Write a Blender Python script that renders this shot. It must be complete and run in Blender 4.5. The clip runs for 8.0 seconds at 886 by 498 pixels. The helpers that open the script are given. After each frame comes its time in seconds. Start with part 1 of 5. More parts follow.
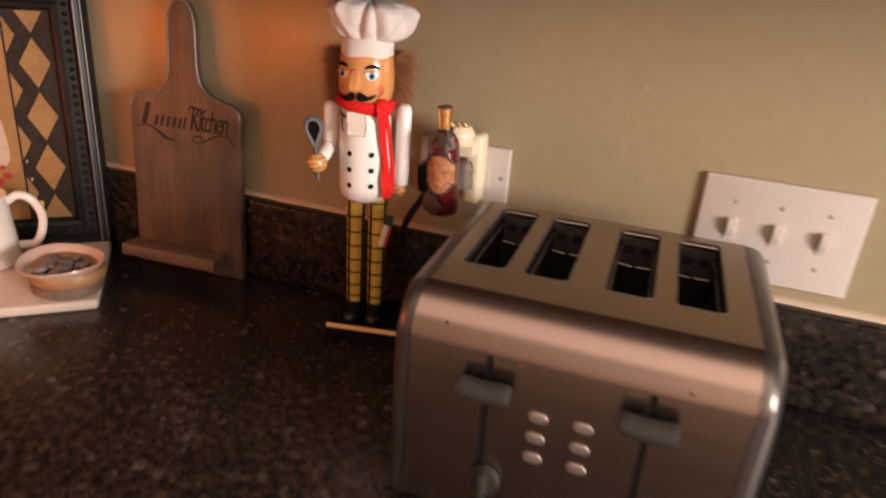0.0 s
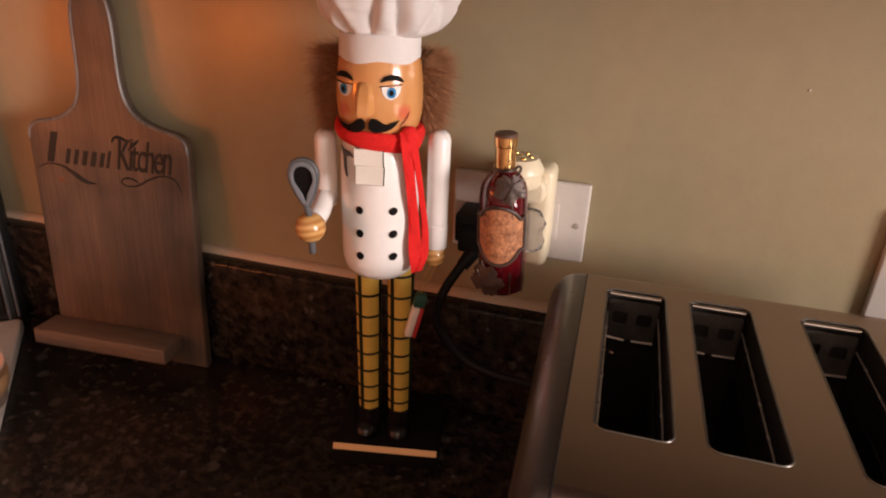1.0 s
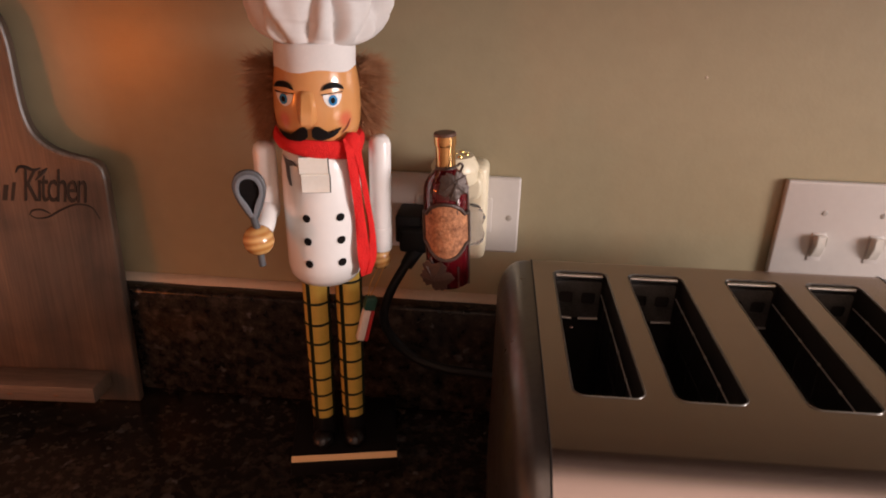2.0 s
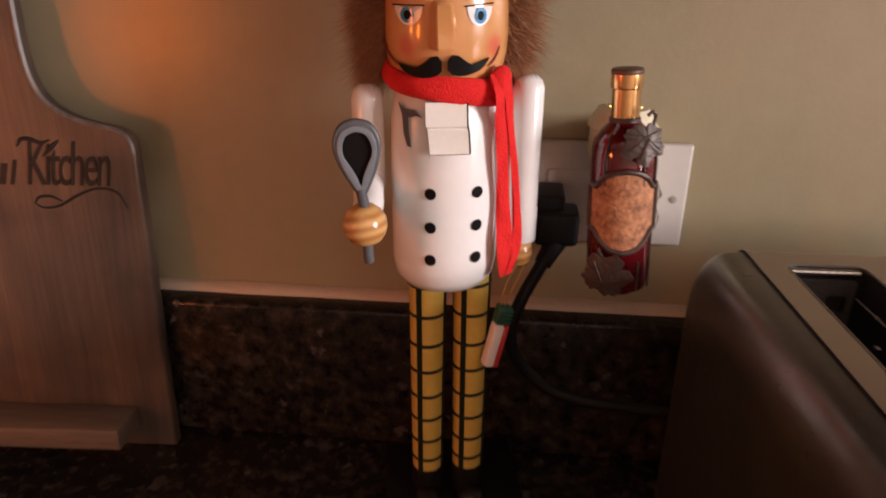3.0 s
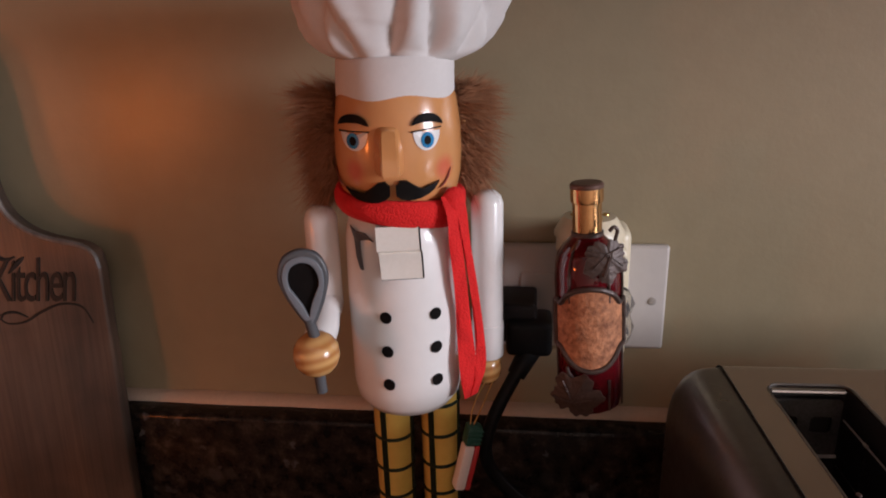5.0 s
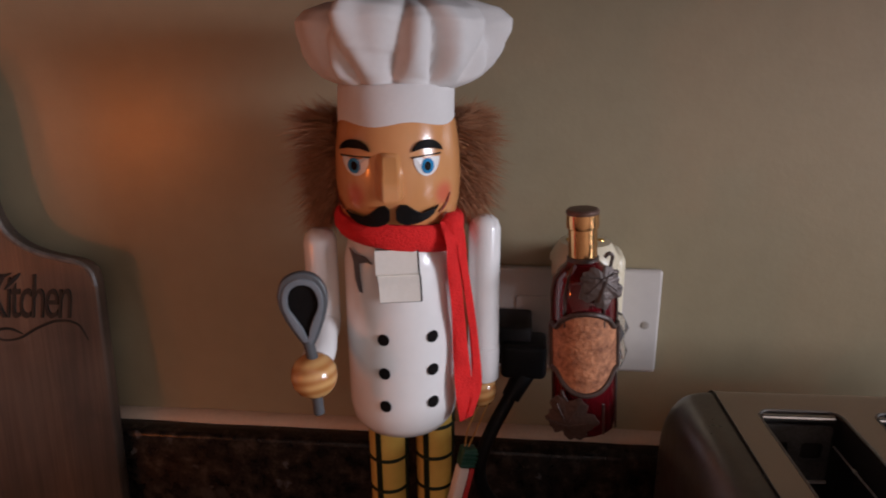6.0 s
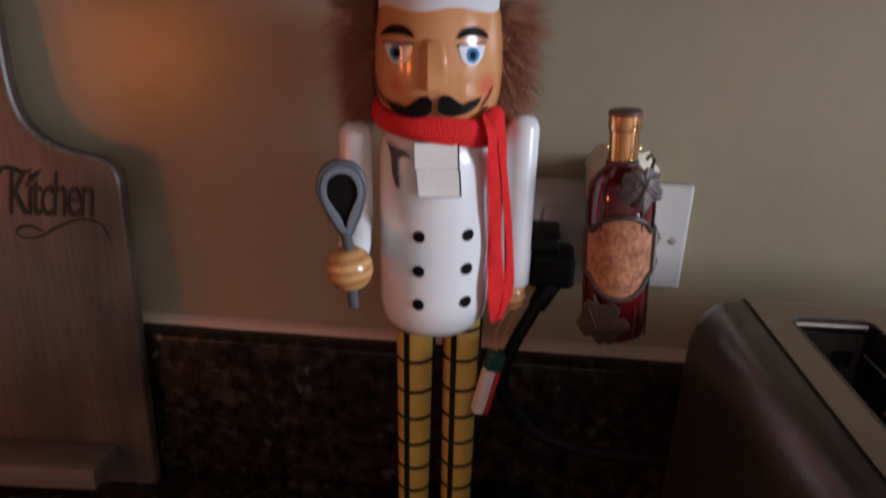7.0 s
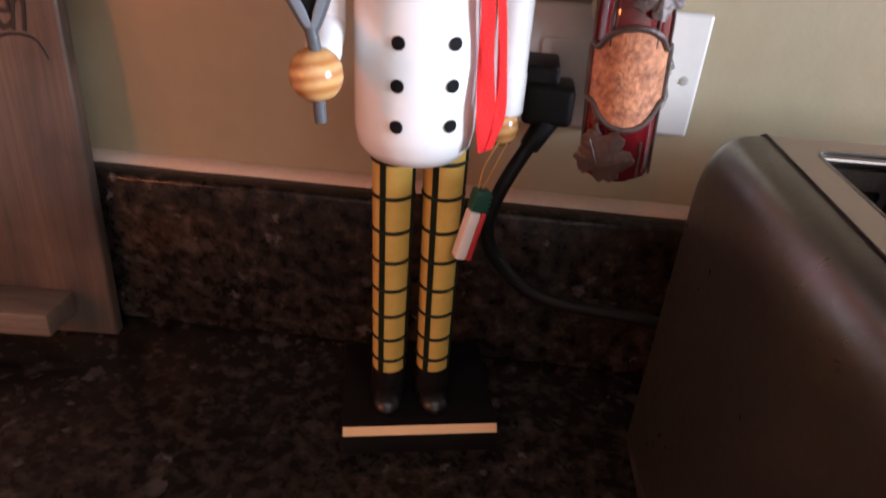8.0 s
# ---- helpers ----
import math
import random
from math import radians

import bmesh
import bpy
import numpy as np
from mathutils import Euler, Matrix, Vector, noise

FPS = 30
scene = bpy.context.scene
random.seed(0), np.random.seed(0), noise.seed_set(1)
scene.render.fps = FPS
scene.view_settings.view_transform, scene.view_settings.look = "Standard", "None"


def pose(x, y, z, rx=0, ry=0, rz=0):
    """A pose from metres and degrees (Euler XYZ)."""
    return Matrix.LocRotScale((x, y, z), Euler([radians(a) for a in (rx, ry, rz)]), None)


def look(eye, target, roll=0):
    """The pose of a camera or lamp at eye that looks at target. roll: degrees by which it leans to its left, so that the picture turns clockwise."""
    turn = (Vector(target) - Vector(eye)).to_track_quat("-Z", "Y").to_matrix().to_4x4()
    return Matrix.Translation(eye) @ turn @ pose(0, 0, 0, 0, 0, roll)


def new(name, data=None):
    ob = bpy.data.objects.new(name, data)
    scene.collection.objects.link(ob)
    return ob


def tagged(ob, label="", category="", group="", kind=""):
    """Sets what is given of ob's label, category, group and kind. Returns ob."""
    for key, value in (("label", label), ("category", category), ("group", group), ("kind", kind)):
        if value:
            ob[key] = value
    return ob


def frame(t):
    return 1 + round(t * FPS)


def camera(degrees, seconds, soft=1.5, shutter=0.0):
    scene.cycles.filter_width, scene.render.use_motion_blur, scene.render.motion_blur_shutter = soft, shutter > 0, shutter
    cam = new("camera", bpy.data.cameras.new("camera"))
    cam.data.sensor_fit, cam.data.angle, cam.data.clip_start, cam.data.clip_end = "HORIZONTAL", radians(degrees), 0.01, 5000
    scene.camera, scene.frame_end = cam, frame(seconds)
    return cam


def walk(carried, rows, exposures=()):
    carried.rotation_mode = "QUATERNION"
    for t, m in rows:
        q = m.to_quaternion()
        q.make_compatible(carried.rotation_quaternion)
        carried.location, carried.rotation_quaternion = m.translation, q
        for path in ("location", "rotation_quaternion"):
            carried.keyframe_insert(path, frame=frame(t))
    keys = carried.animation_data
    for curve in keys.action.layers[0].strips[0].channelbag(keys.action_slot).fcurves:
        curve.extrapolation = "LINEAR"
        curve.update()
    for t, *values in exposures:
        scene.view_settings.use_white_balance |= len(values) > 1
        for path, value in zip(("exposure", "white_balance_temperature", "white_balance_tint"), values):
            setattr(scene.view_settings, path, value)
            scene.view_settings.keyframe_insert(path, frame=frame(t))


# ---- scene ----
cam = camera(67.3, 8.0, soft=1.85, shutter=0.5)
PATH = [
    (0, (0.405, -0.749, 0.437), (-0.208, 0.981, -0.358), 4.3),
    (0.3, (0.337, -0.675, 0.435), (-0.259, 1.053, -0.376), 3.3),
    (0.5, (0.304, -0.62, 0.424), (-0.272, 1.095, -0.429), 2.5),
    (0.7, (0.276, -0.571, 0.419), (-0.219, 1.160, -0.452), 4.7),
    (1, (0.248, -0.524, 0.417), (-0.264, 1.209, -0.439), 2.4),
    (1.2, (0.235, -0.527, 0.421), (-0.225, 1.229, -0.417), 2.3),
    (2.3, (0.179, -0.553, 0.403), (0.017, 1.262, -0.421), 1.0),
    (2.5, (0.144, -0.523, 0.381), (-0.058, 1.281, -0.458), 0.8),
    (3, (0.107, -0.433, 0.341), (-0.104, 1.395, -0.441), 0.5),
    (3.2, (0.105, -0.409, 0.339), (-0.123, 1.421, -0.435), 0.3),
    (3.5, (0.108, -0.391, 0.337), (-0.119, 1.458, -0.391), 0.1),
    (4, (0.118, -0.397, 0.343), (-0.152, 1.448, -0.379), -1.1),
    (4.5, (0.126, -0.402, 0.356), (-0.131, 1.456, -0.338), -1.7),
    (4.7, (0.13, -0.404, 0.364), (-0.135, 1.465, -0.298), -1.6),
    (5.8, (0.135, -0.407, 0.369), (-0.104, 1.493, -0.209), -0.9),
    (6, (0.13, -0.409, 0.371), (-0.107, 1.492, -0.204), -0.5),
    (6.2, (0.123, -0.412, 0.368), (-0.122, 1.488, -0.206), -0.6),
    (6.5, (0.122, -0.415, 0.363), (-0.129, 1.478, -0.232), -0.3),
    (6.8, (0.115, -0.414, 0.355), (-0.109, 1.461, -0.303), 0.5),
    (7, (0.111, -0.415, 0.347), (-0.108, 1.436, -0.38), 1.4),
    (7.5, (0.11, -0.404, 0.319), (-0.065, 1.378, -0.571), 2.3),
    (8, (0.112, -0.393, 0.301), (-0.036, 1.33, -0.704), 4.0),
]
EXPOSURES = [(0, -0.35, 6850, 22), (1, -0.49, 6600, 22), (2.3, -0.64, 6250, 21), (2.7, -0.50, 6200, 21), (3, -0.47, 6150, 21), (3.5, -0.68, 6000, 20), (4.5, -0.88, 5600, 18), (6, -1.20, 5320, 15), (6.5, -1.18, 5080, 13), (7, -1.07, 4930, 11), (7.5, -0.70, 4850, 10), (8, 0.22, 4880, 10)]
walk(cam, [(t, look(eye, target, roll)) for t, eye, target, roll in PATH], EXPOSURES)

# ---- world and lights ----
world = bpy.data.worlds.new("sky")
scene.world = world
world.use_nodes = True
wn = world.node_tree
sky = wn.nodes.new("ShaderNodeTexSky")
sky.sky_type, sky.sun_disc = "NISHITA", False
sky.sun_elevation, sky.sun_rotation = radians(35), radians(140)
wn.links.new(sky.outputs[0], wn.nodes["Background"].inputs[0])
wn.nodes["Background"].inputs[1].default_value = 0.10

WINDOW = (2.40, -1.10, 0.58)         # middle of the window in the wall at the end of the room


def lamp(name, kind, m, energy, colour, size=0.1, size_y=None):
    data = bpy.data.lights.new(name, kind)
    data.energy, data.color = energy, colour
    if kind == "AREA":
        data.size = size
        if size_y:
            data.shape, data.size_y = "RECTANGLE", size_y
    else:
        data.shadow_soft_size = size
    ob = new(name, data)
    ob.matrix_world = m
    return ob


# daylight in the window's opening, the two warm bulbs further along the counter, and an added overhead panel
lamp("window_daylight", "AREA", look(WINDOW, (WINDOW[0] - 1, WINDOW[1], WINDOW[2])), 108.0, (1.0, 0.93, 0.84), 0.80, 0.56)
lamp("warm_lamp_light", "POINT", pose(-0.74, -0.57, 0.24), 3.4, (1.0, 0.20, 0.02), 0.035)
# second bulb is added to set the orange hot spot on the wall
lamp("warm_lamp_light", "POINT", pose(-0.44, -0.60, 0.25), 3.5, (1.0, 0.20, 0.02), 0.035)
# unseen panel added for fill and the bright band on the toaster's bend
lamp("overhead_fill_panel", "AREA", look((0.35, -1.12, 1.54), (0.35, -1.12, 0)), 8.0, (1.0, 0.68, 0.53), 1.8, 1.3)


# ---- materials ----
def material(name, base, rough=0.5, metal=0.0, var=None, scale=40.0, amount=0.25, bump=0.0, bump_scale=200.0,
             stretch=(1, 1, 1), fine=None, spec=0.5, coat=0.0, trans=0.0, rough_var=0.0, aniso=0.0, rings=0.0, turn=(0, 0, 0)):
    """Principled material: base colour with a second colour mixed in by two scales of noise, and a fine relief."""
    mat = bpy.data.materials.new(name)
    mat.use_nodes = True
    nt = mat.node_tree
    b = nt.nodes["Principled BSDF"]
    b.inputs["Roughness"].default_value, b.inputs["Metallic"].default_value = rough, metal
    b.inputs["Specular IOR Level"].default_value = spec
    b.inputs["Coat Weight"].default_value, b.inputs["Coat Roughness"].default_value = coat, 0.08
    b.inputs["Transmission Weight"].default_value = trans
    tc = nt.nodes.new("ShaderNodeTexCoord")
    mp = nt.nodes.new("ShaderNodeMapping")
    mp.inputs["Scale"].default_value, mp.inputs["Rotation"].default_value = stretch, [radians(q) for q in turn]
    nt.links.new(tc.outputs["Object"], mp.inputs[0])
    b.inputs["Base Color"].default_value = (*base, 1)
    if var:
        n1, n2 = nt.nodes.new("ShaderNodeTexNoise"), nt.nodes.new("ShaderNodeTexNoise")
        for n, s in ((n1, scale), (n2, fine or scale * 7)):
            n.inputs["Scale"].default_value, n.inputs["Detail"].default_value = s, 4
            nt.links.new(mp.outputs[0], n.inputs["Vector"])
        add = nt.nodes.new("ShaderNodeMath")
        add.operation = "ADD"
        nt.links.new(n1.outputs["Fac"], add.inputs[0]), nt.links.new(n2.outputs["Fac"], add.inputs[1])
        mr = nt.nodes.new("ShaderNodeMapRange")
        mr.inputs["From Min"].default_value, mr.inputs["From Max"].default_value = 0.75, 1.25
        mr.inputs["To Max"].default_value = amount
        nt.links.new(add.outputs[0], mr.inputs["Value"])
        mix = nt.nodes.new("ShaderNodeMix")
        mix.data_type = "RGBA"
        mix.inputs["A"].default_value, mix.inputs["B"].default_value = (*base, 1), (*var, 1)
        nt.links.new(mr.outputs["Result"], mix.inputs["Factor"])
        nt.links.new(mix.outputs["Result"], b.inputs["Base Color"])
        if rough_var:
            rr = nt.nodes.new("ShaderNodeMapRange")
            rr.inputs["From Min"].default_value, rr.inputs["From Max"].default_value = 0.7, 1.3
            rr.inputs["To Min"].default_value, rr.inputs["To Max"].default_value = rough - rough_var, rough + rough_var
            nt.links.new(add.outputs[0], rr.inputs["Value"]), nt.links.new(rr.outputs["Result"], b.inputs["Roughness"])
    if rings:
        wv = nt.nodes.new("ShaderNodeTexWave")
        wv.wave_type, wv.bands_direction, wv.wave_profile = "BANDS", "Z", "SIN"
        wv.inputs["Scale"].default_value, wv.inputs["Distortion"].default_value = rings, 2.2
        wv.inputs["Detail"].default_value, wv.inputs["Detail Scale"].default_value = 1.0, .6
        nt.links.new(mp.outputs[0], wv.inputs["Vector"])
        mw = nt.nodes.new("ShaderNodeMix")
        mw.data_type = "RGBA"
        mw.inputs["A"].default_value, mw.inputs["B"].default_value = (*base, 1), (*var, 1)
        nt.links.new(wv.outputs["Fac"], mw.inputs["Factor"]), nt.links.new(mw.outputs["Result"], b.inputs["Base Color"])
    if bump:
        nb = nt.nodes.new("ShaderNodeTexNoise")
        nb.inputs["Scale"].default_value, nb.inputs["Detail"].default_value = bump_scale, 3
        nt.links.new(mp.outputs[0], nb.inputs["Vector"])
        bp = nt.nodes.new("ShaderNodeBump")
        bp.inputs["Strength"].default_value, bp.inputs["Distance"].default_value = bump, 0.002
        nt.links.new(nb.outputs["Fac"], bp.inputs["Height"]), nt.links.new(bp.outputs[0], b.inputs["Normal"])
    if aniso:
        tg = nt.nodes.new("ShaderNodeTangent")
        tg.direction_type, tg.axis = "RADIAL", "X"
        b.inputs["Anisotropic"].default_value = aniso
        nt.links.new(tg.outputs[0], b.inputs["Tangent"])
    return mat


def granite_material():
    """Dark brown stone: a fine mottled ground with black grains and sparse pale crystals of uneven outline."""
    mat = bpy.data.materials.new("granite")
    mat.use_nodes = True
    nt = mat.node_tree
    b = nt.nodes["Principled BSDF"]
    tc = nt.nodes.new("ShaderNodeTexCoord")

    def noise_node(scale, detail, rough=.6):
        n = nt.nodes.new("ShaderNodeTexNoise")
        n.inputs["Scale"].default_value, n.inputs["Detail"].default_value, n.inputs["Roughness"].default_value = scale, detail, rough
        nt.links.new(tc.outputs["Object"], n.inputs["Vector"])
        return n

    def ramp_node(value, stops):
        r = nt.nodes.new("ShaderNodeValToRGB")
        while len(r.color_ramp.elements) < len(stops):
            r.color_ramp.elements.new(0.5)
        for e, (p, c) in zip(r.color_ramp.elements, stops):
            e.position, e.color = p, (*c, 1)
        nt.links.new(value, r.inputs[0])
        return r

    warp = noise_node(150, 4, .7)
    ad = nt.nodes.new("ShaderNodeMixRGB")
    ad.blend_type, ad.inputs[0].default_value = "ADD", 0.013
    nt.links.new(tc.outputs["Object"], ad.inputs[1]), nt.links.new(warp.outputs["Color"], ad.inputs[2])
    ground = ramp_node(noise_node(95, 7, .70).outputs["Fac"], ((.33, (.004, .0034, .0032)), (.45, (.012, .0096, .0082)), (.55, (.026, .0198, .0155)), (.67, (.060, .046, .036))))
    last = ground.outputs[0]
    drift = noise_node(9, 3)
    for scale, stops in ((85.0, ((.0, 0), (.925, 0), (.94, .4), (.99, .85))), (180.0, ((.0, 0), (.945, 0), (.96, .45), (.99, .8)))):
        v = nt.nodes.new("ShaderNodeTexVoronoi")
        v.inputs["Scale"].default_value = scale
        nt.links.new(ad.outputs[0], v.inputs["Vector"])
        sep = nt.nodes.new("ShaderNodeSeparateColor")
        nt.links.new(v.outputs["Color"], sep.inputs[0])
        pick = ramp_node(sep.outputs[0], [(p, (q, q, q)) for p, q in stops])
        edge = nt.nodes.new("ShaderNodeMapRange")          # crystals fade out ragged towards their rims
        edge.inputs["From Min"].default_value, edge.inputs["From Max"].default_value = .62, .30
        nt.links.new(v.outputs["Distance"], edge.inputs["Value"])
        mul = nt.nodes.new("ShaderNodeMath")
        mul.operation = "MULTIPLY"
        nt.links.new(pick.outputs[0], mul.inputs[0]), nt.links.new(edge.outputs["Result"], mul.inputs[1])
        tone = ramp_node(sep.outputs[1], ((0, (.055, .037, .026)), (.45, (.074, .060, .050)), (.9, (.112, .104, .102))))
        mix = nt.nodes.new("ShaderNodeMixRGB")
        nt.links.new(mul.outputs[0], mix.inputs[0]), nt.links.new(last, mix.inputs[1]), nt.links.new(tone.outputs[0], mix.inputs[2])
        last = mix.outputs[0]
    clouds = ramp_node(drift.outputs["Fac"], ((.35, (.72, .72, .72)), (.65, (1.15, 1.1, 1.05))))
    fin = nt.nodes.new("ShaderNodeMixRGB")
    fin.blend_type, fin.inputs[0].default_value = "MULTIPLY", 1.0
    nt.links.new(last, fin.inputs[1]), nt.links.new(clouds.outputs[0], fin.inputs[2])
    nt.links.new(fin.outputs[0], b.inputs["Base Color"])
    b.inputs["Roughness"].default_value, b.inputs["Specular IOR Level"].default_value = 0.24, 0.24
    bp = nt.nodes.new("ShaderNodeBump")
    bp.inputs["Strength"].default_value, bp.inputs["Distance"].default_value = 0.12, 0.0008
    nt.links.new(warp.outputs["Fac"], bp.inputs["Height"]), nt.links.new(bp.outputs[0], b.inputs["Normal"])
    return mat


def board_material():
    """Weathered pine: long grain lines, broad grey-brown streaks and blotches of worn stain."""
    mat = bpy.data.materials.new("weathered_board")
    mat.use_nodes = True
    nt = mat.node_tree
    b = nt.nodes["Principled BSDF"]
    tc = nt.nodes.new("ShaderNodeTexCoord")

    def layer(stretch, scale, detail, lo, hi, c0, c1, fac_mix=None, under=None):
        mp = nt.nodes.new("ShaderNodeMapping")
        mp.inputs["Scale"].default_value = stretch
        nt.links.new(tc.outputs["Object"], mp.inputs[0])
        n = nt.nodes.new("ShaderNodeTexNoise")
        n.inputs["Scale"].default_value, n.inputs["Detail"].default_value, n.inputs["Distortion"].default_value = scale, detail, .6
        nt.links.new(mp.outputs[0], n.inputs["Vector"])
        r = nt.nodes.new("ShaderNodeValToRGB")
        r.color_ramp.elements[0].position, r.color_ramp.elements[0].color = lo, (*c0, 1)
        r.color_ramp.elements[1].position, r.color_ramp.elements[1].color = hi, (*c1, 1)
        nt.links.new(n.outputs["Fac"], r.inputs[0])
        if under is None:
            return r.outputs[0], n
        mix = nt.nodes.new("ShaderNodeMixRGB")
        mix.blend_type, mix.inputs[0].default_value = "MULTIPLY", fac_mix
        nt.links.new(under, mix.inputs[1]), nt.links.new(r.outputs[0], mix.inputs[2])
        return mix.outputs[0], n

    col, _ = layer((5, .5, 5), 7, 4, .34, .66, (.072, .057, .047), (.140, .094, .066))
    col, _ = layer((1, 1, 1), 13, 4, .34, .62, (.62, .64, .66), (1.15, 1.05, .98), .9, col)
    col, grain = layer((30, .9, 30), 14, 6, .36, .60, (.76, .75, .74), (1.06, 1.05, 1.04), .85, col)
    nt.links.new(col, b.inputs["Base Color"])
    b.inputs["Roughness"].default_value, b.inputs["Specular IOR Level"].default_value = .42, .5
    bp = nt.nodes.new("ShaderNodeBump")
    bp.inputs["Strength"].default_value, bp.inputs["Distance"].default_value = .25, .001
    nt.links.new(grain.outputs["Fac"], bp.inputs["Height"]), nt.links.new(bp.outputs[0], b.inputs["Normal"])
    return mat


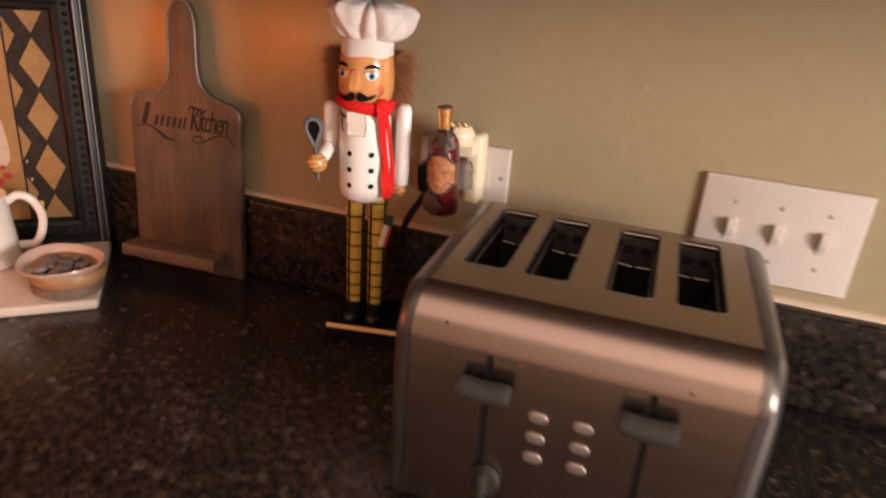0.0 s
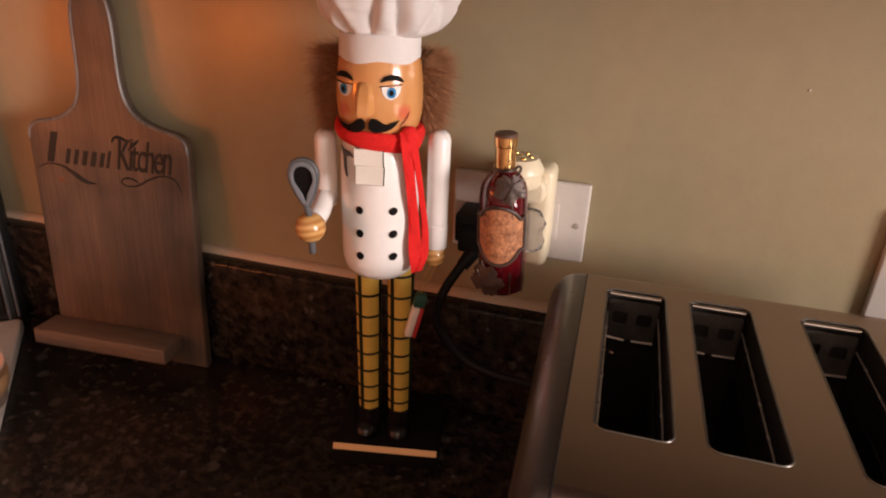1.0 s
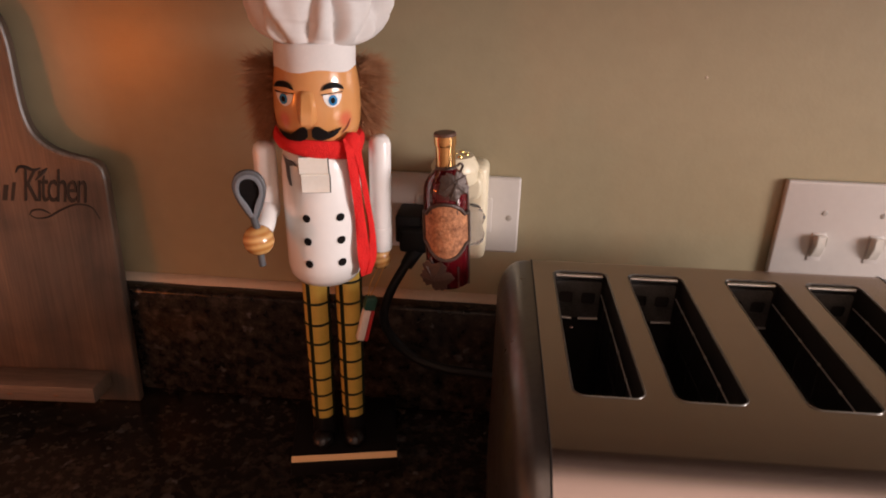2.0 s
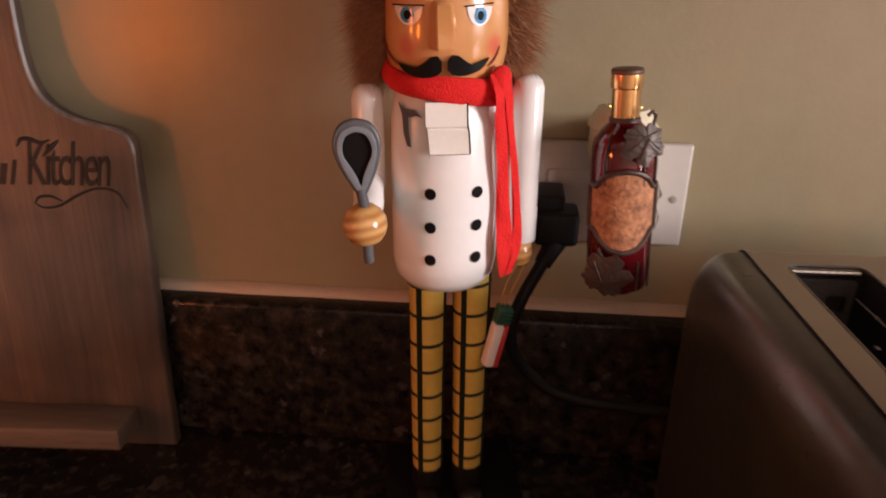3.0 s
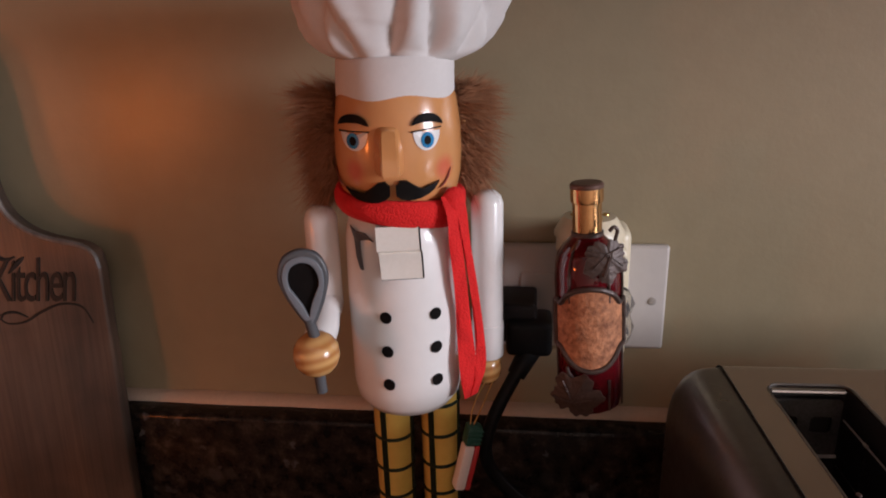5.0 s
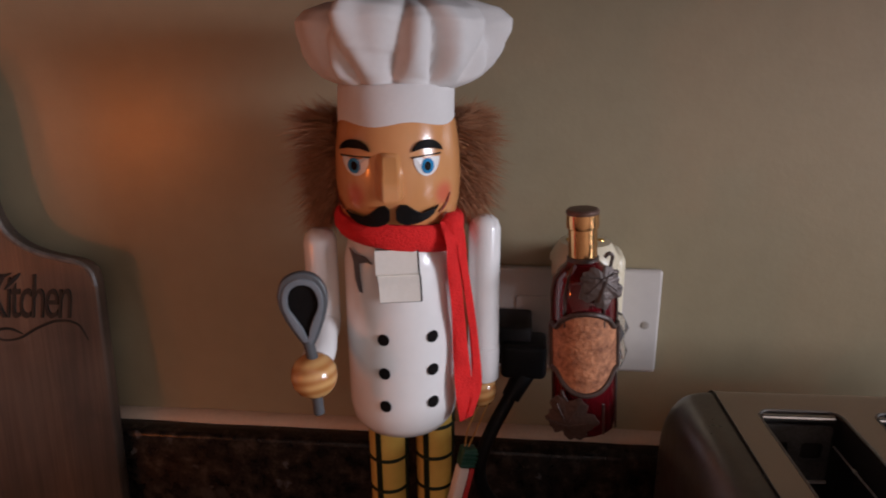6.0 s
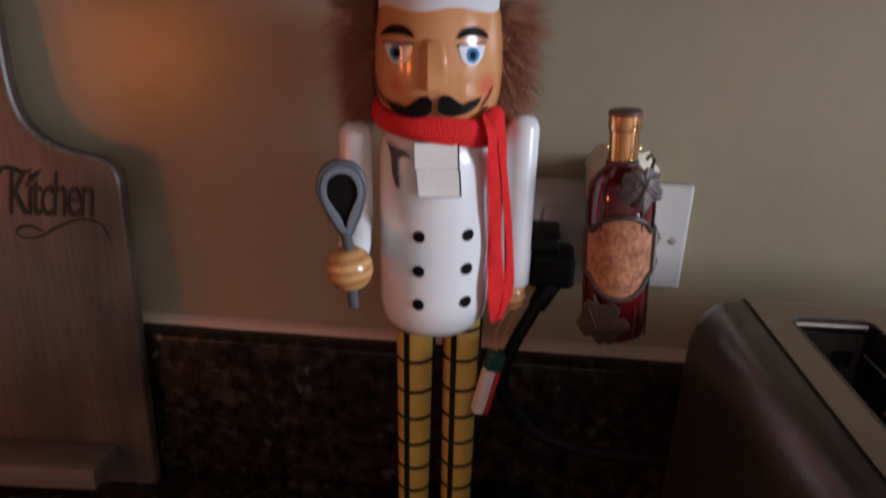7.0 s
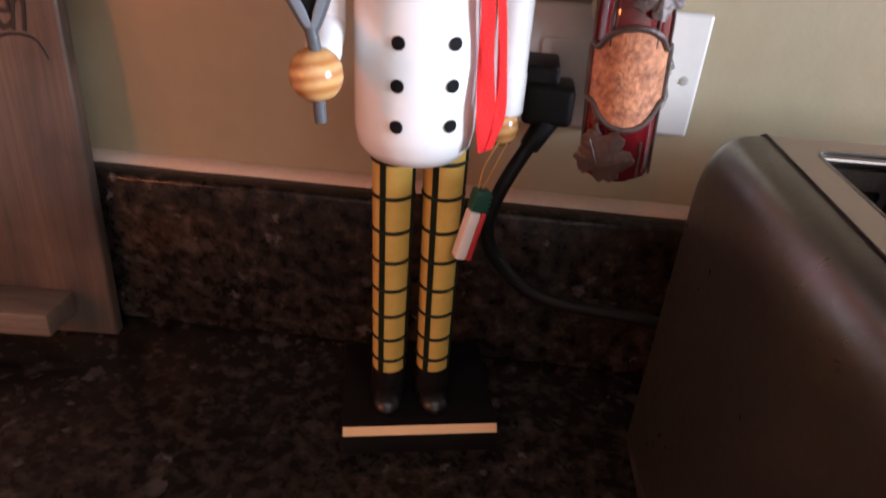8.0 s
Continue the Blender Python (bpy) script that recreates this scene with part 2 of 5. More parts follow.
M = {
    "wall": material("wall_paint", (.362, .301, .186), .30, var=(.322, .267, .164), scale=3, fine=60, amount=.7, bump=.07, bump_scale=260, spec=.6),
    "room": material("room_paint", (.58, .47, .385), .6, var=(.50, .40, .33), scale=3, amount=.6, bump=.1),
    "soffit": material("dark_overhang", (.10, .055, .03), .45, var=(.06, .032, .018), scale=8, stretch=(6, 6, .6), amount=.8, bump=.1),
    "ceiling": material("ceiling_paint", (.72, .68, .60), .8, var=(.66, .62, .55), scale=4, amount=.5, bump=.15),
    "floor": material("floor_wood", (.66, .56, .48), .35, var=(.56, .47, .40), scale=6, stretch=(1, 8, 1), amount=.9, bump=.1),
    "granite": granite_material(),
    "caulk": material("caulk", (.60, .48, .37), .5, var=(.50, .40, .30), scale=60, amount=.6, bump=.2),
    "ivory": material("ivory_plastic", (.74, .66, .48), .35, var=(.68, .59, .41), scale=60, amount=.5, bump=.04),
    "white_plastic": material("white_plastic", (.58, .535, .495), .36, var=(.53, .485, .45), scale=25, amount=.5, bump=.03),
    "almond": material("almond_toggle", (.70, .66, .59), .35, var=(.63, .595, .53), scale=50, amount=.4),
    "screw": material("painted_screw", (.40, .36, .32), .5, 0, var=(.30, .27, .24), scale=300, amount=.5),
    "black_plastic": material("black_plastic", (.006, .0055, .0055), .5, var=(.010, .009, .009), scale=90, amount=.5, spec=.22, bump=.08, bump_scale=600),
    "slot_black": material("slot_black", (.006, .006, .006), .6),
    "steel": material("brushed_steel", (.36, .296, .264), .25, 1.0, aniso=.45, var=(.32, .262, .232), fine=5, scale=70, stretch=(.12, 16, 16), amount=.28, bump=.003, bump_scale=160, rough_var=.02),
    "steel_dull": material("satin_steel_panel", (.150, .141, .132), .33, .85, var=(.118, .110, .103), scale=30, amount=.5, bump=.04, bump_scale=400, rough_var=.06),
    "chrome": material("chrome_trim", (.60, .57, .53), .30, 1.0, var=(.6, .58, .55), scale=80, amount=.4),
    "wire": material("toaster_wire", (.55, .52, .48), .35, .5, var=(.25, .22, .2), scale=200, amount=.6),
    "liner": material("toaster_liner_shade", (.022, .018, .016), .6, .1, var=(.012, .010, .009), scale=60, amount=.7),
    "plate_grey": material("element_plate_grey", (.055, .05, .046), .5, .3, var=(.12, .11, .10), scale=90, amount=.7, bump=.05),
    "grey_knob": material("grey_plastic", (.034, .0325, .028), .6, var=(.026, .0245, .021), scale=60, amount=.5, bump=.05, spec=.2),
    "button_metal": material("button_metal", (.50, .46, .43), .42, .9, var=(.42, .39, .36), scale=200, amount=.5),
    "grime": material("burnt_speck", (.07, .026, .013), .7, var=(.035, .015, .01), scale=500, amount=.8),
    "board": board_material(),
    "board_edge": material("grey_washed_edge", (.19, .165, .145), .42, var=(.075, .062, .052), scale=30, stretch=(2, 2, .5), amount=.8, bump=.2),
    "ledge": material("ledge_wood", (.17, .118, .086), .6, var=(.10, .072, .053), scale=20, stretch=(.3, 3, 3), amount=.9, fine=160, bump=.2, bump_scale=150),
    "ink": material("burnt_lettering", (.010, .008, .006), .7, var=(.022, .016, .012), scale=120, amount=.6),
    "knot": material("wood_knot", (.20, .085, .04), .6, var=(.11, .05, .025), scale=160, amount=.8),
    "frame_black": material("frame_black", (.008, .008, .008), .42, spec=.25, var=(.022, .021, .020), scale=30, amount=.6, bump=.12, bump_scale=120),
    "frame_grey": material("frame_sheen_grey", (.085, .09, .095), .35, var=(.04, .042, .045), scale=60, amount=.8, bump=.1),
    "art_black": material("art_black", (.018, .015, .013), .3, var=(.04, .032, .026), scale=40, amount=.8, bump=.1, spec=.15),
    "art_yellow": material("art_yellow", (.75, .48, .06), .4, var=(.6, .36, .04), scale=200, amount=.6),
    "art_gold": material("art_amber", (.30, .175, .062), .35, var=(.21, .118, .04), scale=30, amount=.9, bump=.1, coat=.3),
    "art_white": material("art_cream", (.46, .40, .31), .4, var=(.36, .29, .20), scale=60, amount=.7, coat=.3),
    "art_red": material("art_red", (.32, .03, .02), .4, var=(.2, .02, .015), scale=90, amount=.7),
    "ceramic": material("white_ceramic", (.78, .74, .69), .14, var=(.70, .66, .61), scale=30, amount=.5, coat=.3),
    "tray": material("tray_white", (.55, .50, .44), .4, var=(.42, .36, .31), scale=35, amount=.7, bump=.06),
    "dish_pink": material("dish_glaze", (.56, .42, .35), .3, var=(.46, .34, .28), scale=60, amount=.6, coat=.2),
    "dish_wood": material("dish_tan", (.36, .21, .10), .45, var=(.26, .14, .065), scale=50, amount=.8, bump=.1),
    "dish_dark": material("dish_dark_band", (.13, .09, .065), .55, var=(.20, .15, .12), scale=90, amount=.8, bump=.2),
    "dish_fill": material("silver_trinkets", (.27, .25, .24), .4, .4, var=(.12, .10, .095), scale=110, amount=1, bump=.4, bump_scale=200),
    # nutcracker
    "n_white": material("n_gloss_white", (.82, .80, .775), .25, var=(.76, .74, .715), scale=20, amount=.5, coat=.18),
    "n_face": material("n_varnished_face", (.64, .30, .105), .24, var=(.56, .245, .08), scale=18, stretch=(1, 1, .4), amount=.7, coat=.5),
    "n_hand": material("n_turned_pine", (.62, .36, .13), .25, var=(.42, .18, .048), scale=30, stretch=(.45, .45, 1), fine=45, amount=1.0, coat=.5, rings=66.0, turn=(14, 20, 0)),
    "n_black": material("n_black_paint", (.007, .006, .006), .42, var=(.014, .012, .011), scale=60, amount=.5, spec=.05),
    "n_boot": material("n_gloss_black", (.008, .007, .007), .3, var=(.014, .012, .011), scale=60, amount=.5, spec=.5),
    "n_grey": material("n_grey_paint", (.085, .088, .094), .4, var=(.065, .066, .07), scale=60, amount=.5),
    "n_silver": material("n_pale_grey_paint", (.165, .18, .20), .4, var=(.13, .14, .155), scale=60, amount=.5),
    "n_red": material("n_red_felt", (.74, .012, .008), .9, var=(.58, .008, .006), scale=160, amount=.8, bump=.5, bump_scale=900),
    "n_yellow": material("n_yellow_paint", (.58, .385, .075), .35, var=(.50, .315, .05), scale=30, amount=.6, coat=.2),
    "n_green": material("n_dark_green", (.006, .012, .006), .5, var=(.010, .018, .010), scale=60, amount=.5, spec=.15),
    "n_cloth": material("n_hat_cloth", (.70, .67, .65), .85, var=(.65, .62, .60), scale=60, amount=.5, bump=.05, bump_scale=1500),
    "n_hair": material("n_brown_hair", (.40, .185, .085), .8, var=(.22, .095, .042), scale=220, amount=.9),
    "n_blue": material("n_iris_blue", (.035, .27, .56), .15, var=(.02, .15, .36), scale=300, amount=.7, coat=.2),
    "n_lip": material("n_lip_line", (.22, .03, .02), .4, var=(.15, .02, .015), scale=200, amount=.6),
    "n_cream": material("n_cream_jaw", (.78, .75, .68), .45, var=(.71, .68, .60), scale=70, amount=.6),
    "n_gilt": material("n_gilt_edge", (.50, .29, .12), .35, .3, var=(.5, .27, .1), scale=80, amount=.7),
    # night light
    "red_glass": material("red_glass", (.145, .005, .010), .07, var=(.085, .003, .006), scale=20, amount=.6, coat=.6, trans=.35),
    "gold_foil": material("gold_foil", (.78, .47, .20), .17, 1.0, var=(.62, .34, .13), scale=60, amount=.6),
    "cork": material("cork", (.56, .245, .11), .75, var=(.15, .05, .02), scale=120, fine=380, amount=.85, bump=.4, bump_scale=420),
    "pewter": material("pewter", (.085, .056, .045), .45, .3, var=(.040, .026, .020), scale=120, amount=.8, bump=.3, bump_scale=350),
    "bronze": material("cap_bronze", (.17, .10, .075), .45, .5, var=(.11, .065, .05), scale=80, amount=.6, bump=.1),
    "clear": material("clear_plastic", (.85, .83, .80), .06, trans=.9),
    "brass": material("brass_dots", (.75, .52, .16), .25, 1.0),
    "tag_white": material("tag_white", (.75, .66, .60), .4, var=(.66, .57, .5), scale=90, amount=.5),
    "tag_red": material("tag_red", (.45, .03, .025), .35, var=(.35, .02, .02), scale=90, amount=.5),
    "tag_green": material("tag_green", (.012, .06, .04), .4, var=(.02, .09, .06), scale=200, amount=.6),
    "thread": material("gold_thread", (.55, .33, .10), .4, .6),
    "glass": material("window_glass", (1, 1, 1), .02, trans=1.0),
    "window_frame": material("window_paint", (.75, .72, .66), .5, var=(.68, .65, .6), scale=20, amount=.5),
}


def painted_spot(mat, centre, radius, colour):
    """A soft-edged dab of paint over the base colour, at a place in the object's own coordinates."""
    nt = mat.node_tree
    b = nt.nodes["Principled BSDF"]
    tc, dist = nt.nodes.new("ShaderNodeTexCoord"), nt.nodes.new("ShaderNodeVectorMath")
    dist.operation = "DISTANCE"
    dist.inputs[1].default_value = centre
    nt.links.new(tc.outputs["Object"], dist.inputs[0])
    fade = nt.nodes.new("ShaderNodeMapRange")
    fade.interpolation_type = "SMOOTHSTEP"
    fade.inputs["From Min"].default_value, fade.inputs["From Max"].default_value = radius, radius * .2
    fade.inputs["To Max"].default_value = .75
    nt.links.new(dist.outputs["Value"], fade.inputs["Value"])
    mix = nt.nodes.new("ShaderNodeMixRGB")
    mix.inputs[2].default_value = (*colour, 1)
    nt.links.new(fade.outputs["Result"], mix.inputs[0])
    nt.links.new(b.inputs["Base Color"].links[0].from_socket, mix.inputs[1])
    nt.links.new(mix.outputs[0], b.inputs["Base Color"])


M["clear"].node_tree.nodes["Principled BSDF"].inputs["IOR"].default_value = 1.15      # thin hollow plastic
for cheek_x in (.0125, -.0300):
    painted_spot(M["n_face"], (cheek_x, -.0345, .3065), .0085, (.62, .10, .06))


# ---- mesh helpers ----
def finish(name, bm, mats, smooth=True, angle=40):
    me = bpy.data.meshes.new(name)
    bmesh.ops.recalc_face_normals(bm, faces=bm.faces[:])
    for f in bm.faces:
        f.smooth = smooth
    if smooth:
        for e in bm.edges:
            if len(e.link_faces) == 2 and e.calc_face_angle(0) > radians(angle):
                e.smooth = False
    bm.to_mesh(me)
    bm.free()
    for m in (mats if isinstance(mats, (list, tuple)) else [mats]):
        me.materials.append(M[m])
    return me


def part(name, bm, mat, parent, label="", m=None, angle=40):
    ob = new(name, finish(name, bm, mat, angle=angle))
    ob.parent = parent
    if m is not None:
        ob.matrix_basis = m
    if label:
        ob["label"] = label
    return ob


def thing(name, m, label, category, group="", kind=""):
    ob = new(name)
    ob.empty_display_size = 0.02
    ob.matrix_basis = m
    return tagged(ob, label, category, group, kind)


def single(name, bm, mat, m, label="", category="", group="", kind="", angle=40):
    ob = new(name, finish(name, bm, mat, angle=angle))
    ob.matrix_basis = m
    return tagged(ob, label, category, group, kind)


def box(x0, x1, y0, y1, z0, z1, bevel=0.0, seg=2):
    bm = bmesh.new()
    bmesh.ops.create_cube(bm, size=1.0)
    for v in bm.verts:
        v.co = Vector(((x0 + x1) / 2 + v.co.x * (x1 - x0), (y0 + y1) / 2 + v.co.y * (y1 - y0), (z0 + z1) / 2 + v.co.z * (z1 - z0)))
    if bevel:
        bmesh.ops.bevel(bm, geom=bm.edges[:], offset=bevel, segments=seg, affect="EDGES", profile=0.5)
    return bm


def merge(bm, other, index=0, m=None):
    """Adds the bmesh other to bm with a material index, and frees it."""
    if m is not None:
        bmesh.ops.transform(other, matrix=m, verts=other.verts)
    made = {v: bm.verts.new(v.co) for v in other.verts}
    for f in other.faces:
        try:
            g = bm.faces.new([made[v] for v in f.verts])
            g.material_index = index
        except ValueError:
            pass
    other.free()
    return bm


def lathe(profile, n=48, shape=None):
    """Turns (radius, z) pairs round the z axis; shape(angle, radius, z) may give another (x, y, z)."""
    bm = bmesh.new()
    rings = []
    for r, z in profile:
        if r < 1e-6 and shape is None:
            rings.append([bm.verts.new((0, 0, z))])
            continue
        ring = []
        for i in range(n):
            a = 2 * math.pi * i / n
            ring.append(bm.verts.new(shape(a, r, z) if shape else (r * math.cos(a), r * math.sin(a), z)))
        rings.append(ring)
    for a, b in zip(rings, rings[1:]):
        for i in range(n):
            j = (i + 1) % n
            if len(a) == 1 and len(b) == 1:
                continue
            if len(a) == 1:
                bm.faces.new((a[0], b[j], b[i]))
            elif len(b) == 1:
                bm.faces.new((a[i], a[j], b[0]))
            else:
                bm.faces.new((a[i], a[j], b[j], b[i]))
    for ring in (rings[0], rings[-1]):
        if len(ring) > 2:
            bm.faces.new(ring)
    return bm


def tube(points, radius, n=10, closed=False, taper=None):
    """A round bar along points."""
    bm = bmesh.new()
    pts = [Vector(p) for p in points]
    rings = []
    side = None
    for i, p in enumerate(pts):
        if closed:
            d = pts[(i + 1) % len(pts)] - pts[i - 1]
        else:
            d = pts[min(i + 1, len(pts) - 1)] - pts[max(i - 1, 0)]
        d.normalize()
        if side is None:
            side = d.orthogonal().normalized()
        side = (side - d * side.dot(d)).normalized()
        up = d.cross(side)
        r = radius * (taper(i / max(1, len(pts) - 1)) if taper else 1)
        rings.append([bm.verts.new(p + (side * math.cos(2 * math.pi * k / n) + up * math.sin(2 * math.pi * k / n)) * r) for k in range(n)])
    pairs = list(zip(rings, rings[1:] + rings[:1])) if closed else list(zip(rings, rings[1:]))
    for a, b in pairs:
        for k in range(n):
            bm.faces.new((a[k], a[(k + 1) % n], b[(k + 1) % n], b[k]))
    if not closed:
        bm.faces.new(rings[0]), bm.faces.new(rings[-1])
    return bm


def spline(points, steps=8):
    """A smooth line through points (Catmull-Rom)."""
    p = [Vector(q) for q in points]
    p = [p[0] * 2 - p[1]] + p + [p[-1] * 2 - p[-2]]
    out = []
    for i in range(1, len(p) - 2):
        for k in range(steps):
            t = k / steps
            a, b, c, d = p[i - 1:i + 3]
            out.append(0.5 * ((2 * b) + (c - a) * t + (2 * a - 5 * b + 4 * c - d) * t * t + (3 * b - a - 3 * c + d) * t ** 3))
    return out + [p[-2]]


def slab(outline, depth, bevel=0.0, holes=(), res=6):
    """A plate in the xy plane with holes, depth thick below z = 0, rounded at the rims."""
    cu = bpy.data.curves.new("outline", "CURVE")
    cu.dimensions, cu.fill_mode = "2D", "BOTH"
    cu.extrude, cu.bevel_depth, cu.bevel_resolution = max(1e-5, depth / 2 - bevel), bevel, 2
    for loop in (outline, *holes):
        s = cu.splines.new("POLY")
        s.points.add(len(loop) - 1)
        for q, (x, y) in zip(s.points, loop):
            q.co = (x, y, 0, 1)
        s.use_cyclic_u = True
    cu.offset = -bevel
    ob = bpy.data.objects.new("outline", cu)
    scene.collection.objects.link(ob)
    me = bpy.data.meshes.new_from_object(ob.evaluated_get(bpy.context.evaluated_depsgraph_get()))
    bm = bmesh.new()
    bm.from_mesh(me)
    bmesh.ops.translate(bm, vec=(0, 0, -depth / 2), verts=bm.verts)
    bmesh.ops.remove_doubles(bm, verts=bm.verts, dist=1e-6)
    bpy.data.objects.remove(ob), bpy.data.curves.remove(cu), bpy.data.meshes.remove(me)
    return bm


def rounded(x0, x1, y0, y1, r, n=6):
    out = []
    for cx, cy, a0 in ((x1 - r, y1 - r, 0), (x0 + r, y1 - r, 90), (x0 + r, y0 + r, 180), (x1 - r, y0 + r, 270)):
        for k in range(n + 1):
            a = radians(a0 + 90 * k / n)
            out.append((cx + r * math.cos(a), cy + r * math.sin(a)))
    return out


def letters(text, width, height, shear=0.25, depth=0.0006):
    """Raised lettering in the xy plane, its lower left corner at the origin."""
    cu = bpy.data.curves.new("letters", "FONT")
    cu.body, cu.size, cu.shear, cu.extrude, cu.resolution_u = text, 1.0, shear, 0.02, 4
    cu.space_character = 0.86
    ob = bpy.data.objects.new("letters", cu)
    scene.collection.objects.link(ob)
    me = bpy.data.meshes.new_from_object(ob.evaluated_get(bpy.context.evaluated_depsgraph_get()))
    bm = bmesh.new()
    bm.from_mesh(me)
    bpy.data.objects.remove(ob), bpy.data.curves.remove(cu), bpy.data.meshes.remove(me)
    xs, ys = [v.co.x for v in bm.verts], [v.co.y for v in bm.verts]
    for v in bm.verts:
        v.co = Vector(((v.co.x - min(xs)) / (max(xs) - min(xs)) * width, (v.co.y - min(ys)) / (max(ys) - min(ys)) * height, depth * (1 if v.co.z > 0 else -1)))
    return bm


FACE = Matrix(((1, 0, 0, 0), (0, 0, -1, 0), (0, 1, 0, 0), (0, 0, 0, 1)))   # xy plate -> upright, facing -y


# ---- the room ----
WALL = pose(0.16, 0, 0, 0, 0, 1.0) @ pose(-0.16, 0, 0)     # the back wall is a little out of square with the doll and toaster


def room():
    S = dict(kind="structure")
    single("wall_north", box(-2.44, 2.44, 0.0, 0.16, -0.91, 1.55), "wall", WALL, "khaki painted kitchen wall behind the counter", "wall", **S)
    single("wall_west", box(-2.52, -2.40, -2.2, 0.12, -0.91, 1.55), "room", pose(0, 0, 0), "plain beige painted wall", "wall", **S)
    x, y, z = WINDOW
    east = bmesh.new()
    for b in ((-2.2, y - .45, -0.91, 1.55), (y + .45, 0.10, -0.91, 1.55), (y - .45, y + .45, -0.91, z - .33), (y - .45, y + .45, z + .33, 1.55)):
        merge(east, box(x + .02, x + .14, b[0], b[1], b[2], b[3]))
    single("wall_east", east, "room", pose(0, 0, 0), "plain painted wall with a window opening", "wall", **S)
    win = thing("window_1", pose(x + .09, y, z), "white framed kitchen window letting in daylight", "window", **S)
    for a in ((-.45, .45, -.33, -.29), (-.45, .45, .29, .33), (-.45, -.41, -.29, .29), (.41, .45, -.29, .29)):
        part("window_frame", box(-.03, .03, a[0], a[1], a[2], a[3], .004), "window_frame", win)
    pane = part("pane", box(-.003, .003, -.41, .41, -.29, .29), "glass", win)
    pane.visible_shadow = False
    single("wall_south", box(-2.52, x + .14, -2.32, -2.2, -0.91, 1.55), "room", pose(0, 0, 0), "plain painted wall", "wall", **S)
    single("ceiling", box(-2.52, 2.54, -2.32, 0.12, 1.55, 1.65), "ceiling", pose(0, 0, 0), "plain off-white ceiling", "ceiling", **S)
    single("floor", box(-2.52, 2.54, -2.32, 0.12, -1.01, -0.91), "floor", pose(0, 0, 0), "pale wooden kitchen floor", "floor", **S)
    # out of view; stands for upper cabinets that shade the wall's top
    single("soffit", box(-2.40, 2.41, -0.33, -0.0005, 0.457, 1.549), "soffit", WALL, "dark overhang out of view, added to shade the upper wall", "wall", **S)
    single("counter_front", box(-2.40, 2.42, -0.60, 0.0, -0.91, -0.032), "room", pose(0, 0, 0), "plain painted front below the worktop", "wall", **S)
    single("worktop", box(-2.399, 2.419, -0.645, 0.018, -0.032, 0.0, .004), "granite", pose(0, 0, 0), "polished dark brown speckled granite worktop", "worktop", **S)
    single("backsplash", box(-2.399, 2.419, -0.0235, -0.001, 0.0005, 0.1163, .0038, 3), "granite", WALL, "dark speckled granite upstand along the wall", "backsplash", **S)
    bead = bmesh.new()
    prof = [(0, 0), (-.0080, 0), (-.0072, .0022), (-.0048, .0046), (-.0022, .0058), (0, .0062)]
    rows = []
    for i in range(240):
        xx = -2.399 + 4.818 * i / 239
        w = 1 + .16 * noise.noise((xx * 18, 3, 1))
        rows.append([bead.verts.new((xx, p * w - .0005, .1166 + q * w)) for p, q in prof])
    for a, b in zip(rows, rows[1:]):
        for k in range(len(prof) - 1):
            bead.faces.new((a[k], a[k + 1], b[k + 1], b[k]))
    single("trim", bead, "caulk", WALL, "cream caulk bead between wall and stone upstand", "trim", **S)
    # small mark on the wall
    single("wall_mark", lathe([(0, 0), (.0012, .0001), (.0009, .0005), (0, .0007)], 10), "caulk", WALL @ pose(0.356, -0.0001, 0.327, 90), "tiny pale paint chip on the wall", "mark", **S)


